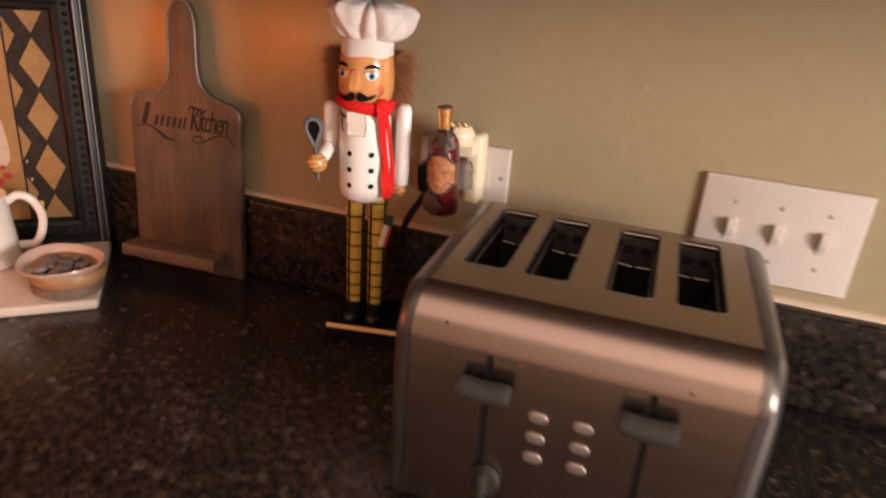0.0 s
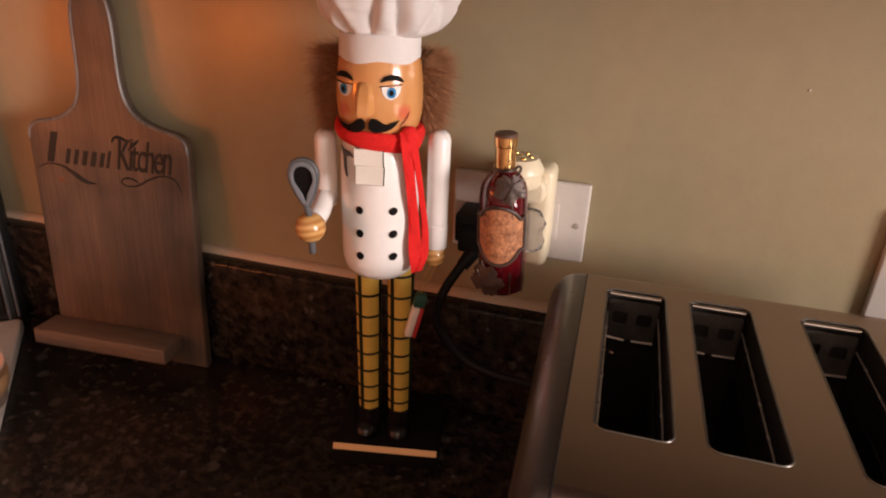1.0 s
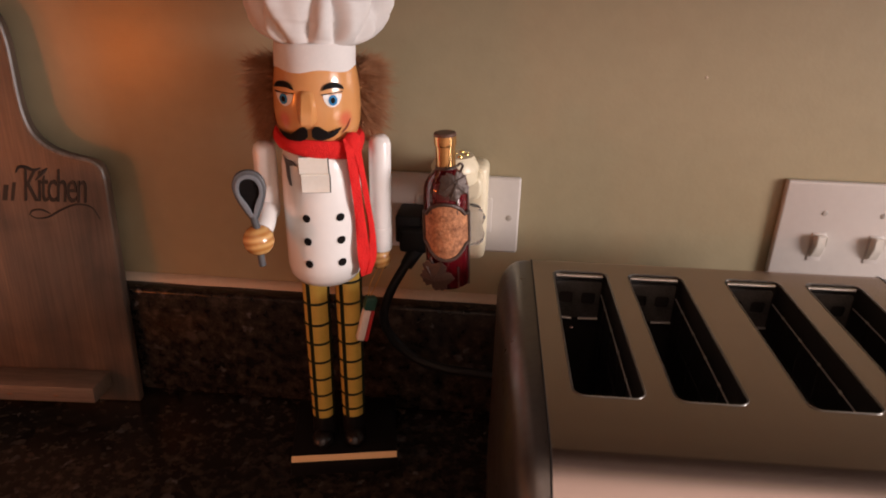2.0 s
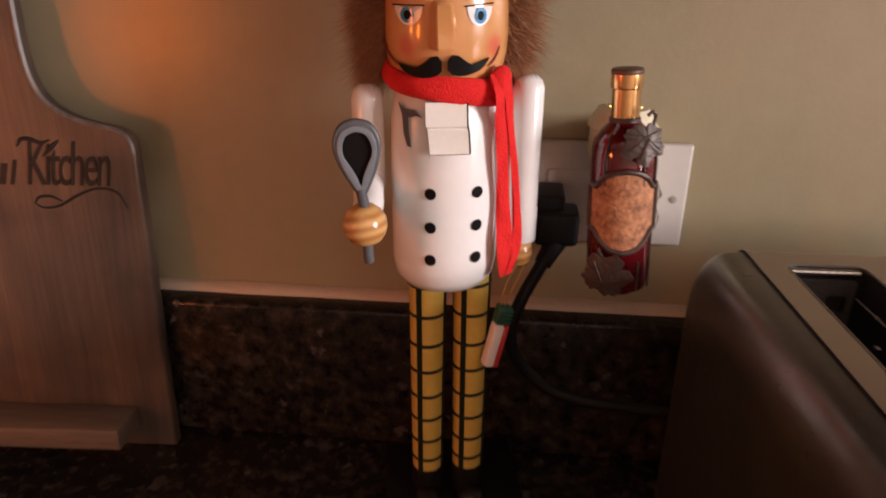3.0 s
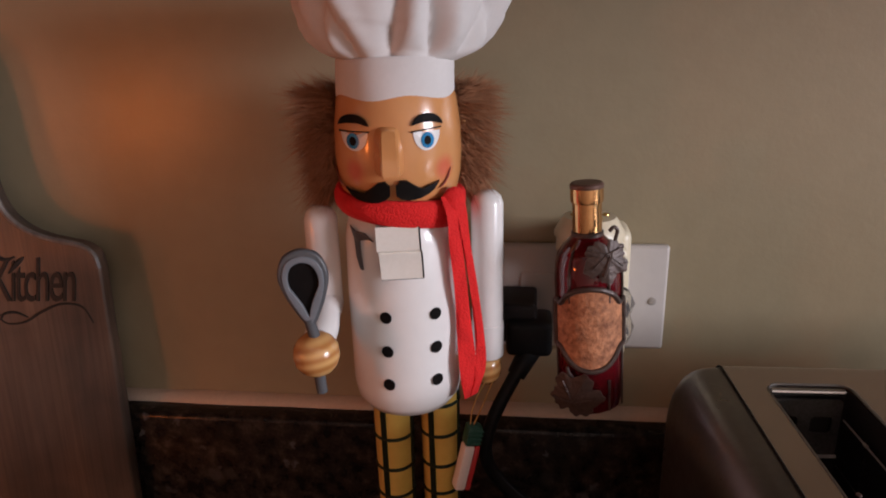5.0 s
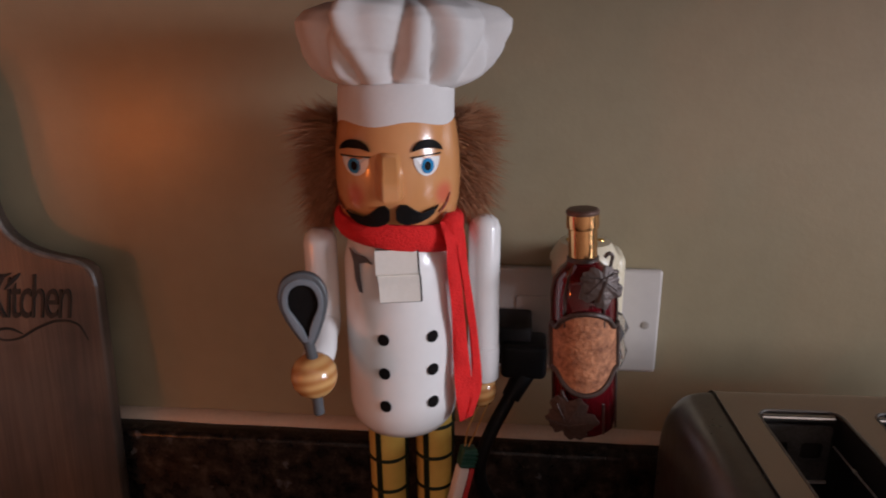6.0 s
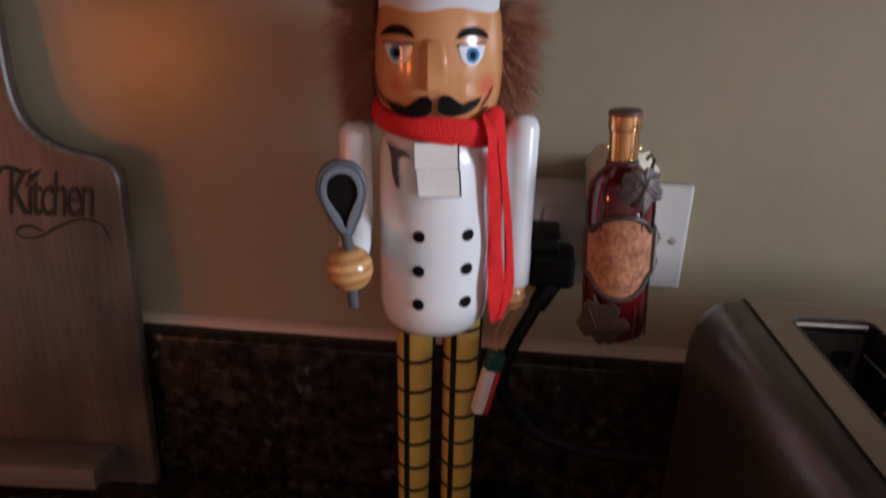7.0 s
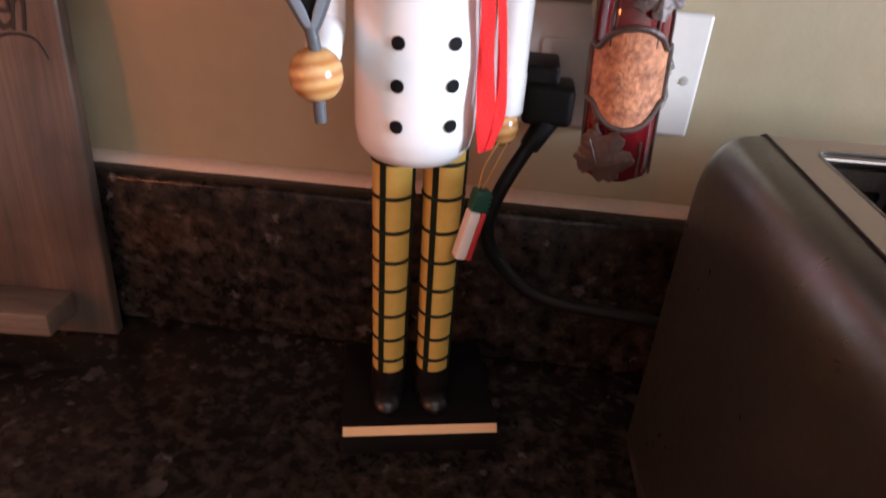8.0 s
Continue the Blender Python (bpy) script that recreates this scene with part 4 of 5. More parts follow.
    def tail(points, width, thick=.0009):
        o = bmesh.new()
        line = spline(points, 8)
        rows = []
        for i, p in enumerate(line):
            f = i / (len(line) - 1)
            w = width * (1 + .16 * math.sin(f * 9) + .30 * max(0, 1 - f * 4.5)) / 2
            tw = .5 + .25 * math.sin(f * 7)
            sx, sy = math.cos(tw), math.sin(tw)
            wav = .0009 * math.sin(f * 22)
            rows.append([o.verts.new((ax + p.x + u * w * sx - n_ * sy * thick, ay + p.y + u * w * sy + n_ * sx * -thick + wav * u * u, p.z)) for u, n_ in ((-1, 0), (-.5, 1), (0, .6), (.5, 1), (1, 0), (.5, -1), (-.5, -1))])
        for a, b in zip(rows, rows[1:]):
            for k in range(7):
                o.faces.new((a[k], a[(k + 1) % 7], b[(k + 1) % 7], b[k]))
        o.faces.new(rows[0]), o.faces.new(rows[-1])
        merge(bm, o, ix["n_red"])
    tail([(.0228, -.0255, .2940), (.0240, -.0285, .2860), (.0245, -.0265, .2720), (.0268, -.0235, .2480), (.0285, -.0215, .2240), (.0300, -.0225, .2020), (.0312, -.0225, .1860)], .0086)
    tail([(.0258, -.0225, .2945), (.0280, -.0245, .2850), (.0300, -.0225, .2700), (.0335, -.0205, .2460), (.0364, -.0195, .2200), (.0366, -.0200, .2000), (.0330, -.0220, .1865)], .0054)
    knot = lathe([(0, -.0075), (.0045, -.006), (.0065, -.001), (.0060, .004), (.0035, .0070), (0, .0078)], 20, lambda a, r, z: (r * math.cos(a) * (1 + .12 * math.sin(3 * a)), r * math.sin(a) * .62, z))
    add(knot, "n_red", at(.0245, -.0240, .2900) @ Matrix.Rotation(radians(38), 4, "Z"))
    # arms
    for s in (-1, 1):
        x = .0435 if s > 0 else -.0405
        if s > 0:
            prof = [(0, .2900), (.0040, .2895), (.0070, .2870), (.0083, .2830), (.0083, .2175), (.0087, .2172), (.0087, .1985), (.0080, .1978), (0, .1977)]
            add(lathe(prof, 32), "n_white", at(x, 0, 0))
            add(lathe([(0, .1815), (.0050, .1825), (.0078, .1865), (.0084, .1910), (.0076, .1960), (.005, .1990), (0, .1995)], 28), "n_hand", at(x - .001, -.001, 0))
        else:
            prof = [(0, .2860), (.0040, .2855), (.0070, .2830), (.0083, .2790), (.0083, .2330), (.0070, .2275), (0, .2260)]
            add(lathe(prof, 32), "n_white", at(x, 0, 0))
            elbow = spline([(x, -.001, .2350), (x - .001, -.012, .2320), (x - .001, -.022, .2290), (x - .0025, -.031, .2265)], 5)
            add(tube([(ax + p.x, ay + p.y, p.z) for p in elbow], .0083, 20, False, lambda f: 1 - .08 * f), "n_white")
            hand = lathe([(0, -.0110), (.0046, -.0101), (.0080, -.0077), (.0103, -.0042), (.0110, .0), (.0103, .0042), (.0080, .0077), (.0046, .0101), (0, .0110)], 32)
            hx, hy, hz = x - .0028, -.0400, .2245
            add(hand, "n_hand", at(hx, hy, hz))
            # spoon: grey rim and black hollow on a grey stem
            add(tube([(ax + hx + .0015, ay + hy - .002, .2055), (ax + hx + .0012, ay + hy - .002, .2075), (ax + hx, ay + hy - .002, .235), (ax + hx - .0015, ay + hy - .003, .2440)], .0026, 12), "n_grey")
            spoon = [(0.0, -.0150), (.0026, -.0120), (.0070, -.0030), (.0094, .0050), (.0092, .0110), (.0066, .0160), (.0022, .0182), (-.0022, .0182), (-.0066, .0160), (-.0092, .0110), (-.0094, .0050), (-.0070, -.0030), (-.0026, -.0120)]
            loop = [(p.x * 1.17, p.y * 1.14) for p in spline([(a, b, 0) for a, b in spoon + spoon[:1]], 4)[:-1]]
            inner = [(a * .60 * min(1.0, .45 + .55 * max(0.0, (b + .012) / .016)), (b - .0045) * .68 + .0040) for a, b in loop]
            m = at(hx - .0018, hy - .0045, .2560) @ Matrix.Rotation(radians(-4), 4, "Y") @ FACE
            add(slab(loop, .0042, .0012, [inner]), "n_grey", m)
            slope = [(a * .82, (b - .002) * .86 + .0018) for a, b in loop]
            add(slab(slope, .0014, .0003, [inner]), "n_silver", m @ Matrix.Translation((0, 0, .0006)))
            add(slab(inner, .0026, 0), "n_black", m @ Matrix.Translation((0, 0, -.0012)))
    # small gilt pin in the hair
    add(lathe([(0, -.0008), (.0008, 0), (0, .0008)], 8), "n_gilt", at(.0312, -.012, .326))
    single("nutcracker_doll", bm, NUT, pose(0.0735, -0.0740, 0, 0, 0, 12.5), "painted wooden chef nutcracker with cloth hat and red scarf", "nutcracker", angle=45)


# ---- plug-in bottle night light ----
def night_light():
    t = thing("night_light", pose(0.1655, -0.083, 0.1688), "red wine bottle night light with cork label, plugged into the outlet", "night light")
    small = Matrix.Translation((0, 0, .0055)) @ Matrix.Scale(.953, 4)
    tilt = small @ pose(0, 0, 0, -1, -3.0, 0)
    bottle = part("bottle", lathe([(0, .0), (.0135, .0005), (.0168, .003), (.0176, .008), (.0176, .078), (.0172, .084), (.0158, .0895), (.0125, .0945), (.0090, .0978), (.0076, .0998), (.0072, .101), (0, .101)], 48), "red_glass", t, "dark red glass bottle", m=tilt)
    part("cap", lathe([(.0, .0995), (.0076, .0995), (.0076, .1160), (.0084, .1166), (.0086, .1185), (.0085, .1240), (0, .1240)], 40), "gold_foil", t, "shiny copper gold foil cap", m=tilt)
    part("cap_rim", lathe([(.0084, .1236), (.0087, .1240), (.0087, .1256), (.0078, .1266), (0, .1270)], 40), "bronze", t, m=tilt)
    part("collar", lathe([(.0074, .0975), (.0084, .0980), (.0084, .1005), (.0076, .1012), (0, .1012)], 32), "pewter", t, m=tilt)

    def wrapped(pts, r):
        return [(r * math.sin(u), -r * math.cos(u), z) for u, z in pts]
    # label outline: angle round the bottle and height
    outl = [(0, .0750), (.35, .0738), (.70, .0700), (.92, .0652), (1.16, .0660), (1.20, .0600), (1.20, .0450), (1.18, .0410), (.93, .0398), (.70, .0345), (.38, .0300), (0, .0285)]
    outl = outl + [(-u, z) for u, z in outl[-2:0:-1]]
    smooth = [(p.x, p.y) for p in spline([(u, z, 0) for u, z in outl + outl[:1]], 4)[:-1]]
    lab = bmesh.new()
    mz = .052
    rings = [[lab.verts.new(c) for c in wrapped([(u * f, mz + (z - mz) * f) for u, z in smooth], .0186)] for f in (.97, .75, .5, .25)]
    for a, b in zip(rings, rings[1:]):
        for k in range(len(a)):
            lab.faces.new((a[k], a[(k + 1) % len(a)], b[(k + 1) % len(a)], b[k]))
    lab.faces.new(rings[-1])
    part("label", lab, "cork", bottle, "cork label")
    part("label_frame", tube(wrapped(smooth, .0188), .0015, 8, True), "pewter", bottle, "pewter wire round the label")
    for u in (-1.22, 1.22, .55, -.62):
        pts = wrapped([(u, .004), (u, .010), (u, .022 if abs(u) < 1 else .038)], .0181) if abs(u) < 1 else wrapped([(u, .003), (u, .012), (u, .040)], .0181)
        part("strap", tube(pts, .0007, 6), "pewter", bottle)
        hi = [(.0181 * math.sin(u), -.0181 * math.cos(u), z) for z in (.066, .079)] + [(.0163 * math.sin(u), -.0163 * math.cos(u), .0890), (.0088 * math.sin(u), -.0085 * math.cos(u), .0975)]
        part("strap", tube(spline(hi, 4), .0007, 6), "pewter", bottle)
    leaf = []
    tips = ((90, .0112), (33, .0108), (147, .0108), (-28, .0090), (208, .0090))
    for k in range(96):
        a = 360 * k / 96
        r = .0080
        for ta, tr in tips:
            d = abs((a - ta + 180) % 360 - 180)
            r = max(r, tr * (1 - .32 * (d / 30) ** 1.8)) if d < 30 else r
        r += .0004 * math.sin(radians(a * 16)) - .0030 * math.exp(-((a - 270) / 12) ** 2)
        leaf.append((r * math.cos(radians(a)) * 1.02, r * math.sin(radians(a))))

    def leaf_mesh(s, cup):
        o = bmesh.new()
        rings = [[o.verts.new((x * f * s, y * f * s, -cup * (f * f) * (abs(x) * 90 + .3) * .004)) for x, y in leaf] for f in (1, .6, .25)]
        under = [o.verts.new(v.co - Vector((0, 0, .0007))) for v in rings[0]]
        n = len(leaf)
        for a, b in zip(rings, rings[1:]):
            for k in range(n):
                o.faces.new((a[k], a[(k + 1) % n], b[(k + 1) % n], b[k]))
        o.faces.new(rings[-1]), o.faces.new(under)
        for k in range(n):
            o.faces.new((under[k], under[(k + 1) % n], rings[0][(k + 1) % n], rings[0][k]))
        for a, _ in tips:
            e = (math.cos(radians(a)) * .0085 * s, math.sin(radians(a)) * .0085 * s, .0001 - cup * .0012)
            merge(o, tube([(0, -.002 * s, .0002), e], .00028, 5))
        return o
    part("leaf", leaf_mesh(1.20, .7), "pewter", t, "pewter vine leaf", m=small @ pose(.0035, -.0190, .0925, 80, 0, 16) @ pose(0, 0, 0, 0, 0, 184))
    part("leaf", leaf_mesh(1.42, .55), "pewter", t, "pewter vine leaf", m=small @ pose(-.0100, -.0205, .0135, 94, 0, -14) @ pose(0, 0, 0, 0, 0, -24))
    part("tendril", tube(spline([(.002, -.0200, .083), (.0045, -.0185, .092), (.0075, -.0125, .1010), (.0085, -.0095, .1045), (.0065, -.0098, .1060), (.0045, -.0105, .1040)], 6), .0010, 7), "pewter", t, m=small)
    part("tendril", tube(spline([(-.006, -.0185, .018), (-.0100, -.0180, .0230), (-.0135, -.0165, .0275), (-.0140, -.0150, .0300)], 6), .0010, 7), "pewter", t, m=small)
    # ivory plug-in base behind the bottle
    part("base", box(.0035, .0245, .0480, .0765, .004, .088, .006, 3), "ivory", t, "ivory plastic plug-in housing")
    arm = slab(rounded(-.017, .0205, .0640, .0840, .007), .028, .003)
    part("base", arm, "ivory", t, m=Matrix.Translation((0, .040, 0)) @ FACE @ Matrix.Translation((0, 0, .008)))
    disc = part("scent_cap", lathe([(0, .080), (.0165, .080), (.0178, .082), (.0178, .090), (.0190, .0908), (.0190, .0930), (.0160, .0985), (.0140, .1015), (0, .1025)], 40), "ivory", t, "round ivory scent cap with brass studs", m=pose(-.0012, .0350, -.0015))
    for k in range(7):
        a = 2 * math.pi * k / 6
        r = .0085 if k < 6 else 0
        part("stud", lathe([(.0021, 0), (.0019, .0008), (.0, .0016)], 10), "brass", disc, m=pose(r * math.cos(a), r * math.sin(a), .1018))
    facets = lathe([(.006, .028), (.0115, .031), (.0130, .038), (.0105, .045), (.0130, .052), (.0090, .060), (.004, .062)], 8)
    part("lens", facets, "clear", t, "clear faceted plastic bulb cover", m=pose(.0120, .0280, 0))


# ---- outlet and switch plates ----
def plate(x0, x1, z0, z1):
    bm = slab(rounded(x0, x1, z0, z1, .0022, 4), .0060, .0022)
    return bm


def screw_mesh(r=.0027):
    s = lathe([(r, 0), (r, .0004), (r * .7, .0008), (0, .0009)], 18)
    merge(s, box(-r * .8, r * .8, -.0004, .0004, .0006, .0011))
    return s


def wall_plates():
    o = thing("outlet_plate", WALL @ pose(0.1600, -0.0002, 0.2035), "white plastic outlet plate set sideways on the wall", "outlet")
    part("plate", plate(-.0572, .0572, -.0349, .0349), "white_plastic", o, m=Matrix.Translation((0, -.0060, 0)) @ FACE)
    part("socket_face", slab(rounded(-.0335, .0335, -.0165, .0165, .002, 4), .003, .0006), "white_plastic", o, m=Matrix.Translation((0, -.0074, 0)) @ FACE)
    for x in (-.0484, .0484):
        part("screw", screw_mesh(), "screw", o, m=pose(x, -.0058, -.0015, 90, 0, 0) @ pose(0, 0, 0, 0, 0, 35))
    s = thing("switch_plate", WALL @ pose(0.5145, -0.0002, 0.1915), "white three-gang switch plate with three off-white toggles", "light switch")
    part("plate", plate(-.0812, .0812, -.0572, .0572), "white_plastic", s, m=Matrix.Translation((0, -.0060, 0)) @ FACE)
    for k, x in enumerate((-.046, 0, .046)):
        part("switch_opening", box(x - .0058, x + .0058, -.0070, -.0052, -.0128, .0128, .0006), "white_plastic", s)
        tg = bmesh.new()
        rows = [(.0046, -.006, -.0100, .0108), (.0043, -.0098, -.0065, .0118), (.0040, -.0128, .0005, .0126), (.0038, -.0136, .0025, .0120)]
        vs = [[tg.verts.new(c) for c in ((x - h, y, a), (x + h, y, a), (x + h, y, b), (x - h, y, b))] for h, y, a, b in rows]
        for a, b in zip(vs, vs[1:]):
            for q in range(4):
                tg.faces.new((a[q], a[(q + 1) % 4], b[(q + 1) % 4], b[q]))
        tg.faces.new(vs[0]), tg.faces.new(vs[-1])
        bmesh.ops.bevel(tg, geom=tg.edges[:], offset=.0007, segments=2, affect="EDGES")
        part("toggle", tg, "almond", s, "off-white plastic toggle")
        for z in (.0302, -.0302):
            part("screw", screw_mesh(.0025), "screw", s, m=pose(x, -.0058, z, 90, 0, 0) @ pose(0, 0, 0, 0, 0, 20 + 50 * k))


def power_cord():
    t = thing("power_plug", pose(0.131, -0.0094, 0.1985), "black angled power plug with a thick black cord", "plug")
    part("plug_body", box(-.0165, .0060, -.0320, .0, -.0110, .0135, .0022, 3), "black_plastic", t)
    part("plug_grip", box(-.0120, .0150, -.0400, -.014, -.0165, .0050, .0035, 3), "black_plastic", t)
    relief = [(.004, -.031, -.012), (-.001, -.036, -.020), (-.006, -.041, -.028)]
    part("strain_relief", tube(spline(relief, 5), .0068, 14, False, lambda f: 1.05 - .25 * f), "black_plastic", t)
    path = [(.000, -.034, -.018), (-.008, -.044, -.030), (-.0165, -.050, -.046), (-.0225, -.052, -.064), (-.0225, -.050, -.082), (-.0135, -.047, -.100), (.004, -.046, -.116),
            (.028, -.047, -.123), (.055, -.046, -.126), (.085, -.045, -.130), (.120, -.044, -.142), (.160, -.044, -.160), (.200, -.046, -.182)]
    part("cord", tube(spline(path, 8), .0040, 14), "black_plastic", t, "thick black cord")


def hanging_tag():
    t = thing("ornament_tag", pose(0.1025, -0.0905, 0.1545), "small red, white and green wooden charm hanging on gold thread", "ornament")
    m = pose(0, 0, 0, 0, 14, 25) @ Matrix.Diagonal((.86, .86, .96, 1))
    part("top", box(-.0050, .0050, -.0045, .0045, -.005, .007, .0014), "tag_green", t, "dark green ribbed top", m=m)
    for k in range(4):
        part("rib", tube([(-.0052, -.0047, -.003 + k * .0026), (.0052, -.0047, -.003 + k * .0026)], .0007, 6), "tag_green", t, m=m)
    part("body", box(-.0050, .0022, -.0048, .0040, -.034, -.005, .0016), "tag_white", t, "white side of the charm", m=m)
    part("body", box(.0022, .0058, -.0046, .0042, -.034, -.005, .0012), "tag_red", t, "red side of the charm", m=m)
    part("thread", tube(spline([(0.001, 0, .007), (.006, .004, .018), (.0115, .006, .032)], 6), .0004, 5), "thread", t)
    part("thread", tube(spline([(-.001, 0, .007), (.001, .003, .018), (.0085, .006, .034)], 6), .0004, 5), "thread", t)


# ---- lettered bread board with a ledge ----
def bread_board():
    # standing on its lower edge, turned a little and leaning back on the upstand
    t = thing("bread_board", pose(-0.1425, -0.0480, 0.0, 0, 0, 4.7) @ pose(0, 0, 0, -4.0, 0, 0), "weathered wooden paddle board with dark lettering, leaning on the wall", "cutting board")
    half = .0850
    right = [(half, .0), (half, .227), (.0828, .2362), (.0755, .2422), (.0640, .2450), (.0510, .2482), (.0390, .2536), (.0295, .2620), (.0238, .2740), (.0212, .290), (.0206, .310), (.0202, .336), (.0174, .354), (.0106, .366), (.0030, .3702)]
    pts = right + [(-x, z) for x, z in right[::-1]]
    fine = [pts[0]] + [(p.x, p.y) for p in spline([(a, b, 0) for a, b in pts[1:-1]], 5)] + [pts[-1]]
    m = Matrix.Translation((-half, 0, 0)) @ FACE
    part("board", slab(fine, .0110, .0022), ["board"], t, m=m, angle=60)
    part("edge_wash", tube([(-half + x * .986, .0006, z * .9965) for x, z in fine[1:-1]], .0019, 6), "board_edge", t, "grey worn edge")
    ledge = part("ledge", box(-.1730, -.0238, -.0335, -.0004, .0185, .0350, .0018), "ledge", t, "pale wooden ledge nailed to the board")
    for x in (-.150, -.104, -.060):
        part("nail_mark", lathe([(.0016, 0), (.0012, .0003), (0, .0004)], 8), "knot", ledge, m=pose(x, -.0335, .0255, 90) @ Matrix.Diagonal((1.8, .7, 1, 1)))
    part("knot", slab([(.004 * math.cos(k * .52), .0026 * math.sin(k * .52)) for k in range(12)], .0006, 0), "knot", t, m=Matrix.Translation((-.1400, -.0003, .1870)) @ FACE)
    part("lettering", letters("Kitchen", .0580, .0300, .36), "ink", t, "dark slanted lettering", m=Matrix.Translation((-.0755, -.0004, .2040)) @ FACE)
    for k, (x, h, w) in enumerate(((-.1530, .0300, .0120), (-.1330, .0150, .0070), (-.1240, .0150, .0070), (-.1150, .0145, .0080), (-.1055, .0145, .0080), (-.0960, .0145, .0070), (-.0885, .0170, .0050))):
        bar = slab([(0, 0), (w * .66, 0), (w * .66 + h * .30, h), (h * .30, h)], .0010, 0)
        part("lettering", bar, "ink", t, "plain dark bar", m=Matrix.Translation((x, -.0001, .2040)) @ FACE)
    for line in ([(-.0785, .2300), (-.0750, .2345), (-.0690, .2350), (-.0620, .2325), (-.0560, .2345)], [(-.0500, .2345), (-.0550, .2300), (-.0620, .2235)]):
        part("lettering", tube([(p.x, -.0004, p.y) for p in spline([(a, b, 0) for a, b in line], 8)], .0012, 5, False, lambda f: .5 + .8 * math.sin(math.pi * f)), "ink", t)
    for line in ([(-.1630, .1975), (-.1520, .2020), (-.1380, .2015), (-.1240, .1960), (-.1120, .1890), (-.1010, .1868)], [(-.0735, .1915), (-.0680, .1885), (-.0567, .1900), (-.0430, .1975), (-.0290, .2025), (-.0160, .2000), (-.0100, .1890)],
                 [(-.0735, .1915), (-.0700, .1955), (-.0620, .1965), (-.0540, .1930)], [(-.1330, .1985), (-.1240, .1930), (-.1130, .1870), (-.1010, .1868)]):
        part("flourish", tube([(p.x, -.0004, p.y) for p in spline([(a, b, 0) for a, b in line], 8)], .0008, 5, False, lambda f: .55 + .7 * math.sin(math.pi * f)), "ink", t)


# ---- framed art, tray, mug and dish in the corner ----
def corner_group():
    U = 40.0
    # local x runs along the frame to its left end, seen from the front x is to the right
    fr = thing("picture_frame", pose(-0.3830, -0.0390, 0.0, 0, 0, U) @ pose(0, 0, 0, -5.0, 0, 0), "black carved frame with harlequin diamond art, leaning back", "picture")
    Wd, Hd, B = .34, .385, .0468
    rail = [(0, 0), (.004, -.010), (.009, -.015), (.014, -.0165), (.018, -.013), (.021, -.008), (.034, -.009), (.038, -.012), (.043, -.010), (B, -.002), (B, .006), (0, .006)]
    corners = [(0, 0), (-Wd, 0), (-Wd, Hd), (0, Hd)]
    inward = [(-1, 1), (1, 1), (1, -1), (-1, -1)]
    for k in range(4):
        o = bmesh.new()
        ends = []
        for j in (k, (k + 1) % 4):
            (cx, cz), (ix_, iz) = corners[j], inward[j]
            ends.append([o.verts.new((cx + ix_ * d, y, cz + iz * d)) for d, y in rail])
        n = len(rail)
        for q in range(n):
            o.faces.new((ends[0][q], ends[0][(q + 1) % n], ends[1][(q + 1) % n], ends[1][q]))
        o.faces.new(ends[0]), o.faces.new(ends[1])
        part("frame_rail", o, "frame_black", fr, angle=25)
    # grey ridges carry the black rail's bluish highlights as colour
    for d, y in ((.0145, -.0168), (.0065, -.0128)):
        part("ridge", tube([(-d, y, .012), (-d, y, Hd - .012)], .0017, 8), "frame_grey", fr, "ridge coloured grey for its highlight")
    bead = lathe([(0, -.0034), (.0026, -.0024), (.0038, 0), (.0026, .0024), (0, .0034)], 10)
    me = finish("bead", bead, "frame_black")
    spots = [(-.0265, .030 + .0122 * k) for k in range(27)] + [(-.039 - .0122 * k, .0275) for k in range(22)]
    for x, z in spots:
        b = new("bead", me)
        b.parent, b.matrix_basis = fr, pose(x, -.0090, z)
    part("art_panel", box(-Wd + B - .002, -B + .002, .001, .004, B - .002, Hd - B + .002), "art_black", fr, "dark painted art panel")
    dw, dh, pitch = .0192, .0335, .0733
    low, high = B + .0010, Hd - B - .0010
    for c, x in enumerate((-.0725, -.1050)):
        for k in range(-1, 6):
            zc = .0487 + pitch * (k + .5 * c)
            pts = [(0, zc - dh), (dw, zc), (0, zc + dh), (-dw, zc)] if c == 0 else [(0, zc - dh * .72), (dw * .66, zc), (0, zc + dh * .72)]
            if zc + dh < low + .004 or zc - dh > high - .004:
                continue
            cut = []
            for (xa, za), (xb, zb) in zip(pts, pts[1:] + pts[:1]):
                if low <= za <= high:
                    cut.append((xa, za))
                for lim in (low, high):
                    if (za - lim) * (zb - lim) < 0:
                        f = (lim - za) / (zb - za)
                        cut.append((xa + (xb - xa) * f, lim))
            part("diamond", slab(cut, .0012, 0), "art_gold", fr, "amber harlequin diamond", m=Matrix.Translation((x, .0002, 0)) @ FACE)
    part("art_border", box(-.1075, -.1050, -.0006, .002, B, Hd - B), "frame_black", fr)
    part("art_field", box(-Wd + B, -.1075, .0, .002, B, Hd - B), "art_gold", fr, "amber painted picture field")
    part("art_shape", slab([(p.x, p.y) for p in spline([(-.03, .0, 0), (.03, .0, 0), (.034, .05, 0), (.02, .085, 0), (-.02, .085, 0), (-.034, .05, 0), (-.03, 0, 0)], 5)[:-1]], .0012, 0), "art_white", fr, "cream painted shape", m=Matrix.Translation((-.157, -.0004, .126)) @ FACE)
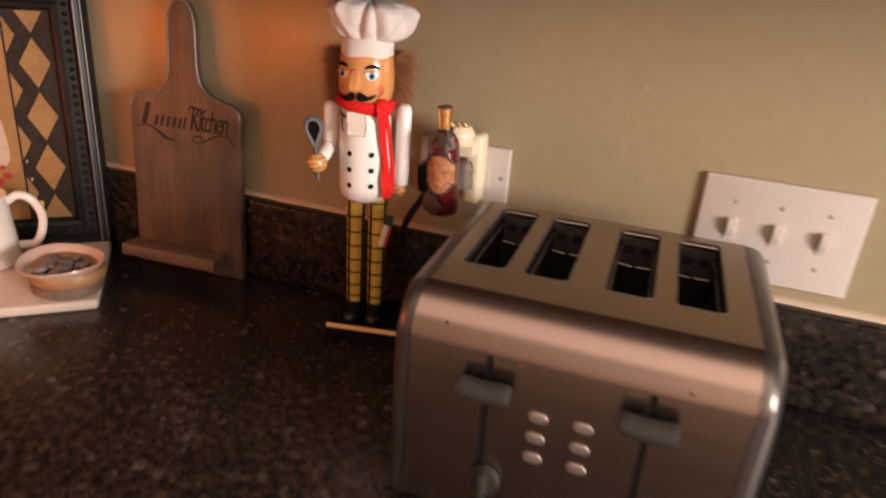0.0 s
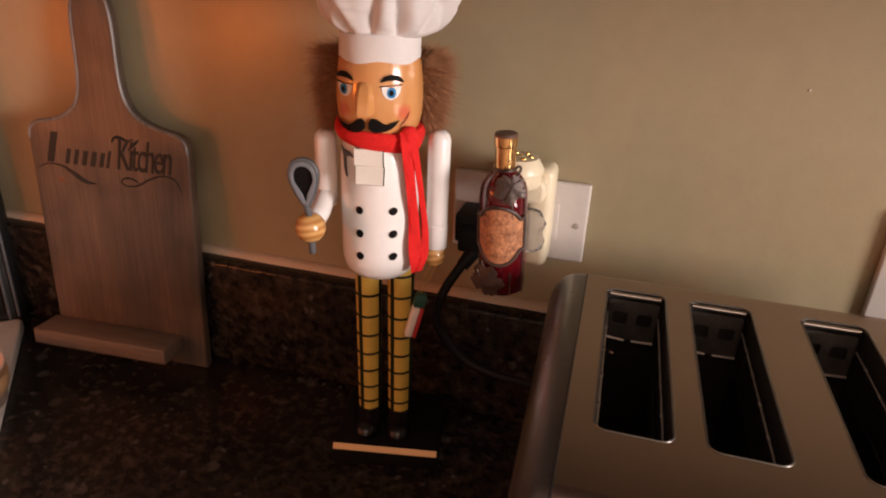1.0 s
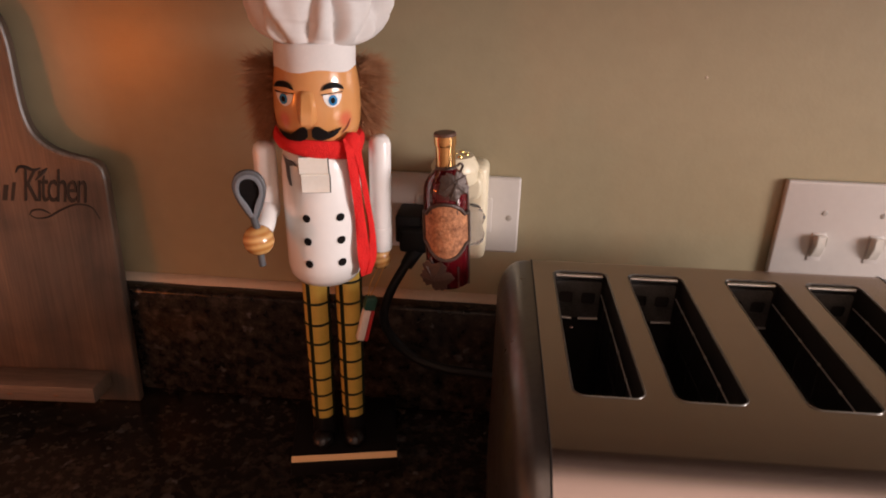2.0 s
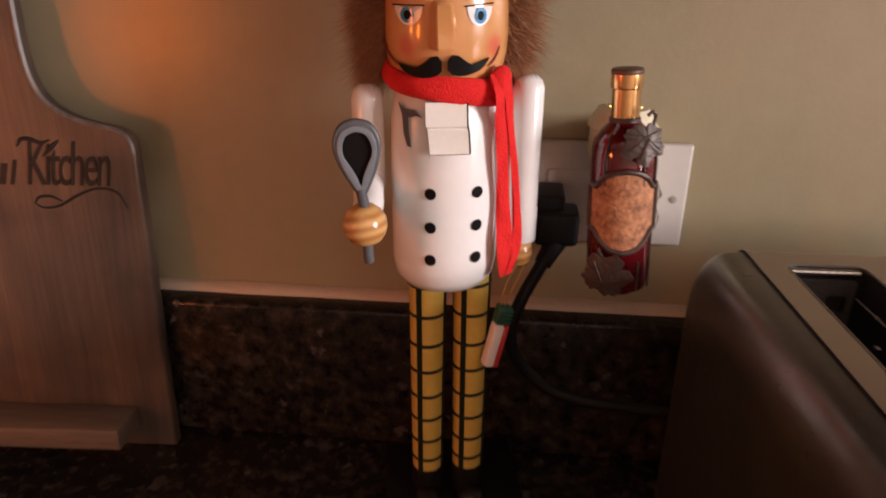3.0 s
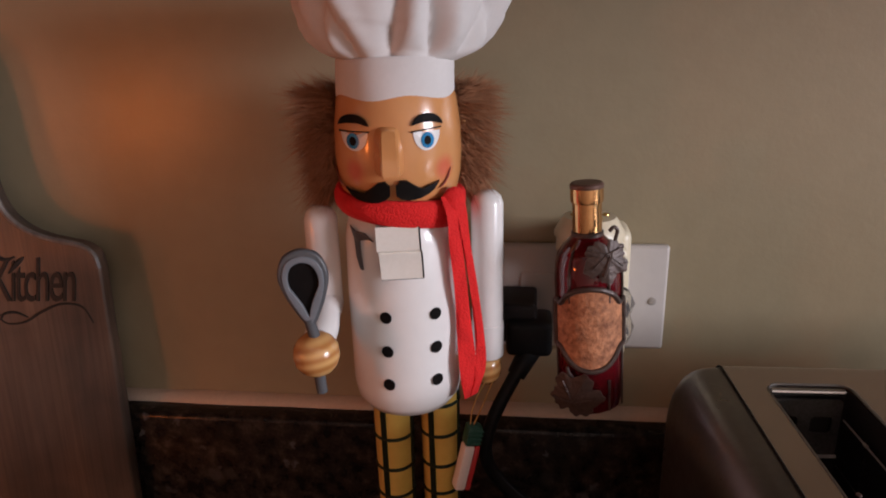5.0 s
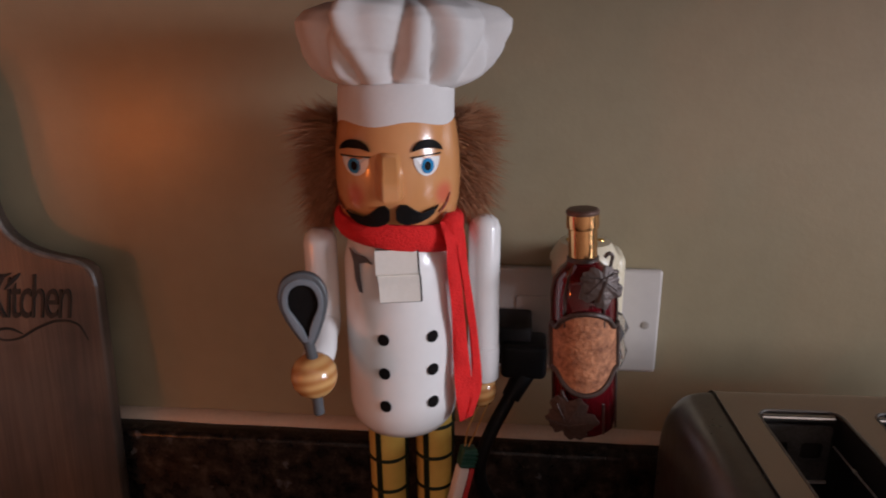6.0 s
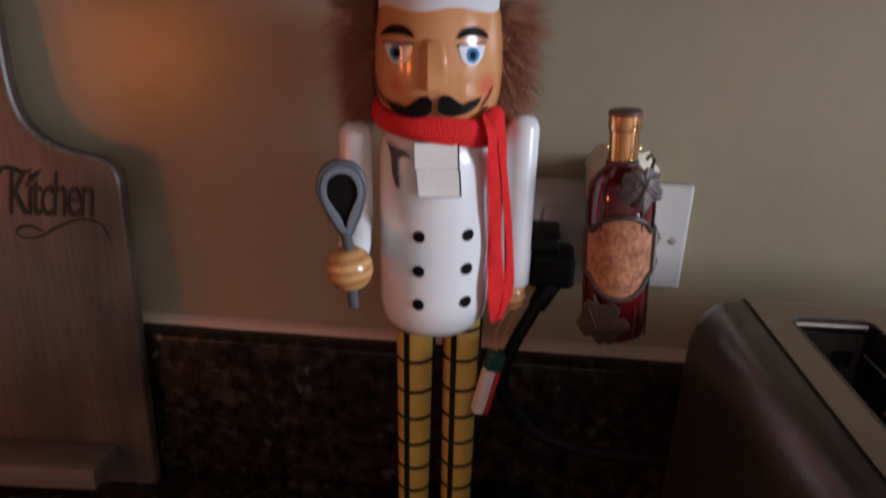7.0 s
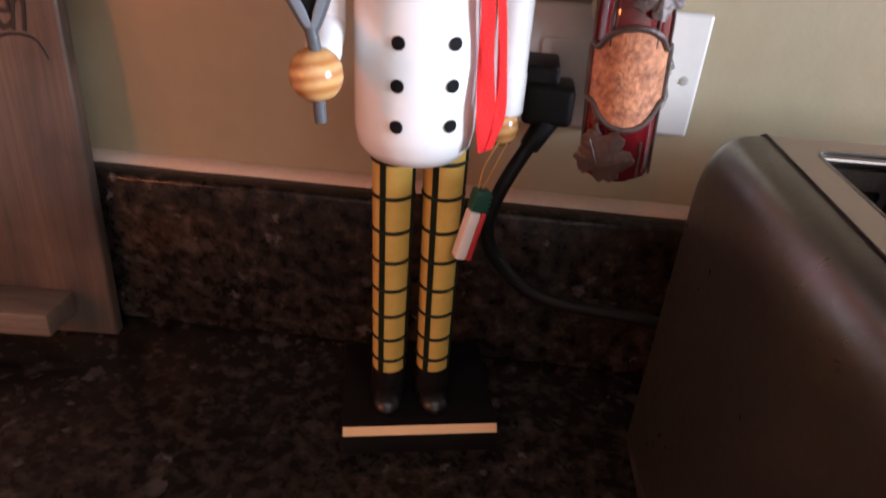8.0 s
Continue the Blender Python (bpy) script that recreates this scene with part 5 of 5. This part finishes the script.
    for x, z, r in ((-.128, .112, .006), (-.140, .104, .007), (-.155, .108, .006), (-.132, .124, .004)):
        part("art_spot_and_glint", slab([(r * math.cos(k * .628), r * .8 * math.sin(k * .628)) for k in range(10)], .0010, 0), "art_red", fr, "dark red painted spot", m=Matrix.Translation((x, -.0010, z)) @ FACE)
    # dots of colour painted in for lights mirrored in the picture's glass
    for x, z, r, mt in ((-.0905, .069, .0042, "art_yellow"), (-.0905, .060, .0026, "art_yellow"), (-.098, .106, .0022, "art_white"), (-.101, .132, .0018, "art_white")):
        part("art_spot_and_glint", slab([(r * .7 * math.cos(k * .628), r * 1.2 * math.sin(k * .628)) for k in range(10)], .0010, 0), mt, fr, m=Matrix.Translation((x, -.0012, z)) @ FACE)
    # tray in front of the frame
    tray = single("serving_tray", slab(rounded(-.33, .0, -.198, .0, .006, 4), .0125, .003), "tray", pose(-0.3760, -0.0520, 0.0127, 0, 0, U + 1.0), "cream white rectangular serving tray", "tray")
    # dish
    dx, dy = -0.3090, -0.1930
    dish = thing("trinket_dish", pose(dx, dy, 0.0128), "small oval tan dish with pale rim, full of silver trinkets", "dish")
    oval = lambda a, r, z: (r * math.cos(a) * 1.00, r * math.sin(a) * .92, z + .0022 * math.cos(2 * a + .8) * (z > .03))
    part("lower_band", lathe([(.0, .0), (.040, .0), (.0440, .003), (.0450, .010), (.0445, .014)], 48, oval), "dish_dark", dish, "dark brown lower band", m=pose(.004, .002, 0))
    part("bowl", lathe([(.0430, .0135), (.0455, .0155), (.0480, .022), (.0478, .028), (.0460, .0305)], 48, oval), "dish_wood", dish, "tan wooden band", m=pose(.0055, .0028, 0))
    part("rim", lathe([(.0455, .0295), (.0490, .034), (.0530, .0385), (.0525, .0400), (.0490, .0385), (.0440, .031), (.0400, .026), (.001, .0255)], 48, oval), "dish_pink", dish, "pale scalloped rim")
    part("contents", lathe([(.0425, .0275), (.030, .0300), (.012, .0312), (0, .0312)], 40, oval), "dish_dark", dish, "dark jumble in the dish")
    rnd = random.Random(3)
    for k in range(16):
        a, r = rnd.uniform(0, 6.28), .030 * math.sqrt(rnd.random())
        s = rnd.uniform(.005, .0125)
        o = bmesh.new()
        bmesh.ops.create_icosphere(o, subdivisions=2, radius=s)
        for v in o.verts:
            v.co *= 1 + .35 * noise.noise(v.co * 260 + Vector((k, 0, 0)))
            v.co.z *= .55
        part("trinket", o, "dish_fill", dish, m=pose(r * math.cos(a), r * math.sin(a), .0310 + rnd.uniform(0, .003), rnd.uniform(-20, 20), rnd.uniform(-20, 20), rnd.uniform(0, 360)))
    # mug
    mug = thing("mug", pose(-0.4580, -0.1900, 0.0128), "white glazed ceramic mug standing on the tray", "mug")
    part("cup", lathe([(0, .0), (.040, .0), (.0445, .002), (.0455, .010), (.0430, .030), (.0395, .092), (.0400, .096), (.0380, .0965), (.0370, .092), (.0400, .030), (.042, .010), (0, .008)], 56), "ceramic", mug)
    hp = spline([(.0365, 0, .084), (.052, 0, .092), (.067, 0, .084), (.0760, 0, .062), (.073, 0, .038), (.063, 0, .021), (.0430, 0, .020)], 7)
    part("handle", tube(hp, .0058, 14), "ceramic", mug, m=pose(0, 0, 0, 0, 0, 50))


room()
toaster()
nutcracker()
night_light()
wall_plates()
power_cord()
hanging_tag()
bread_board()
corner_group()
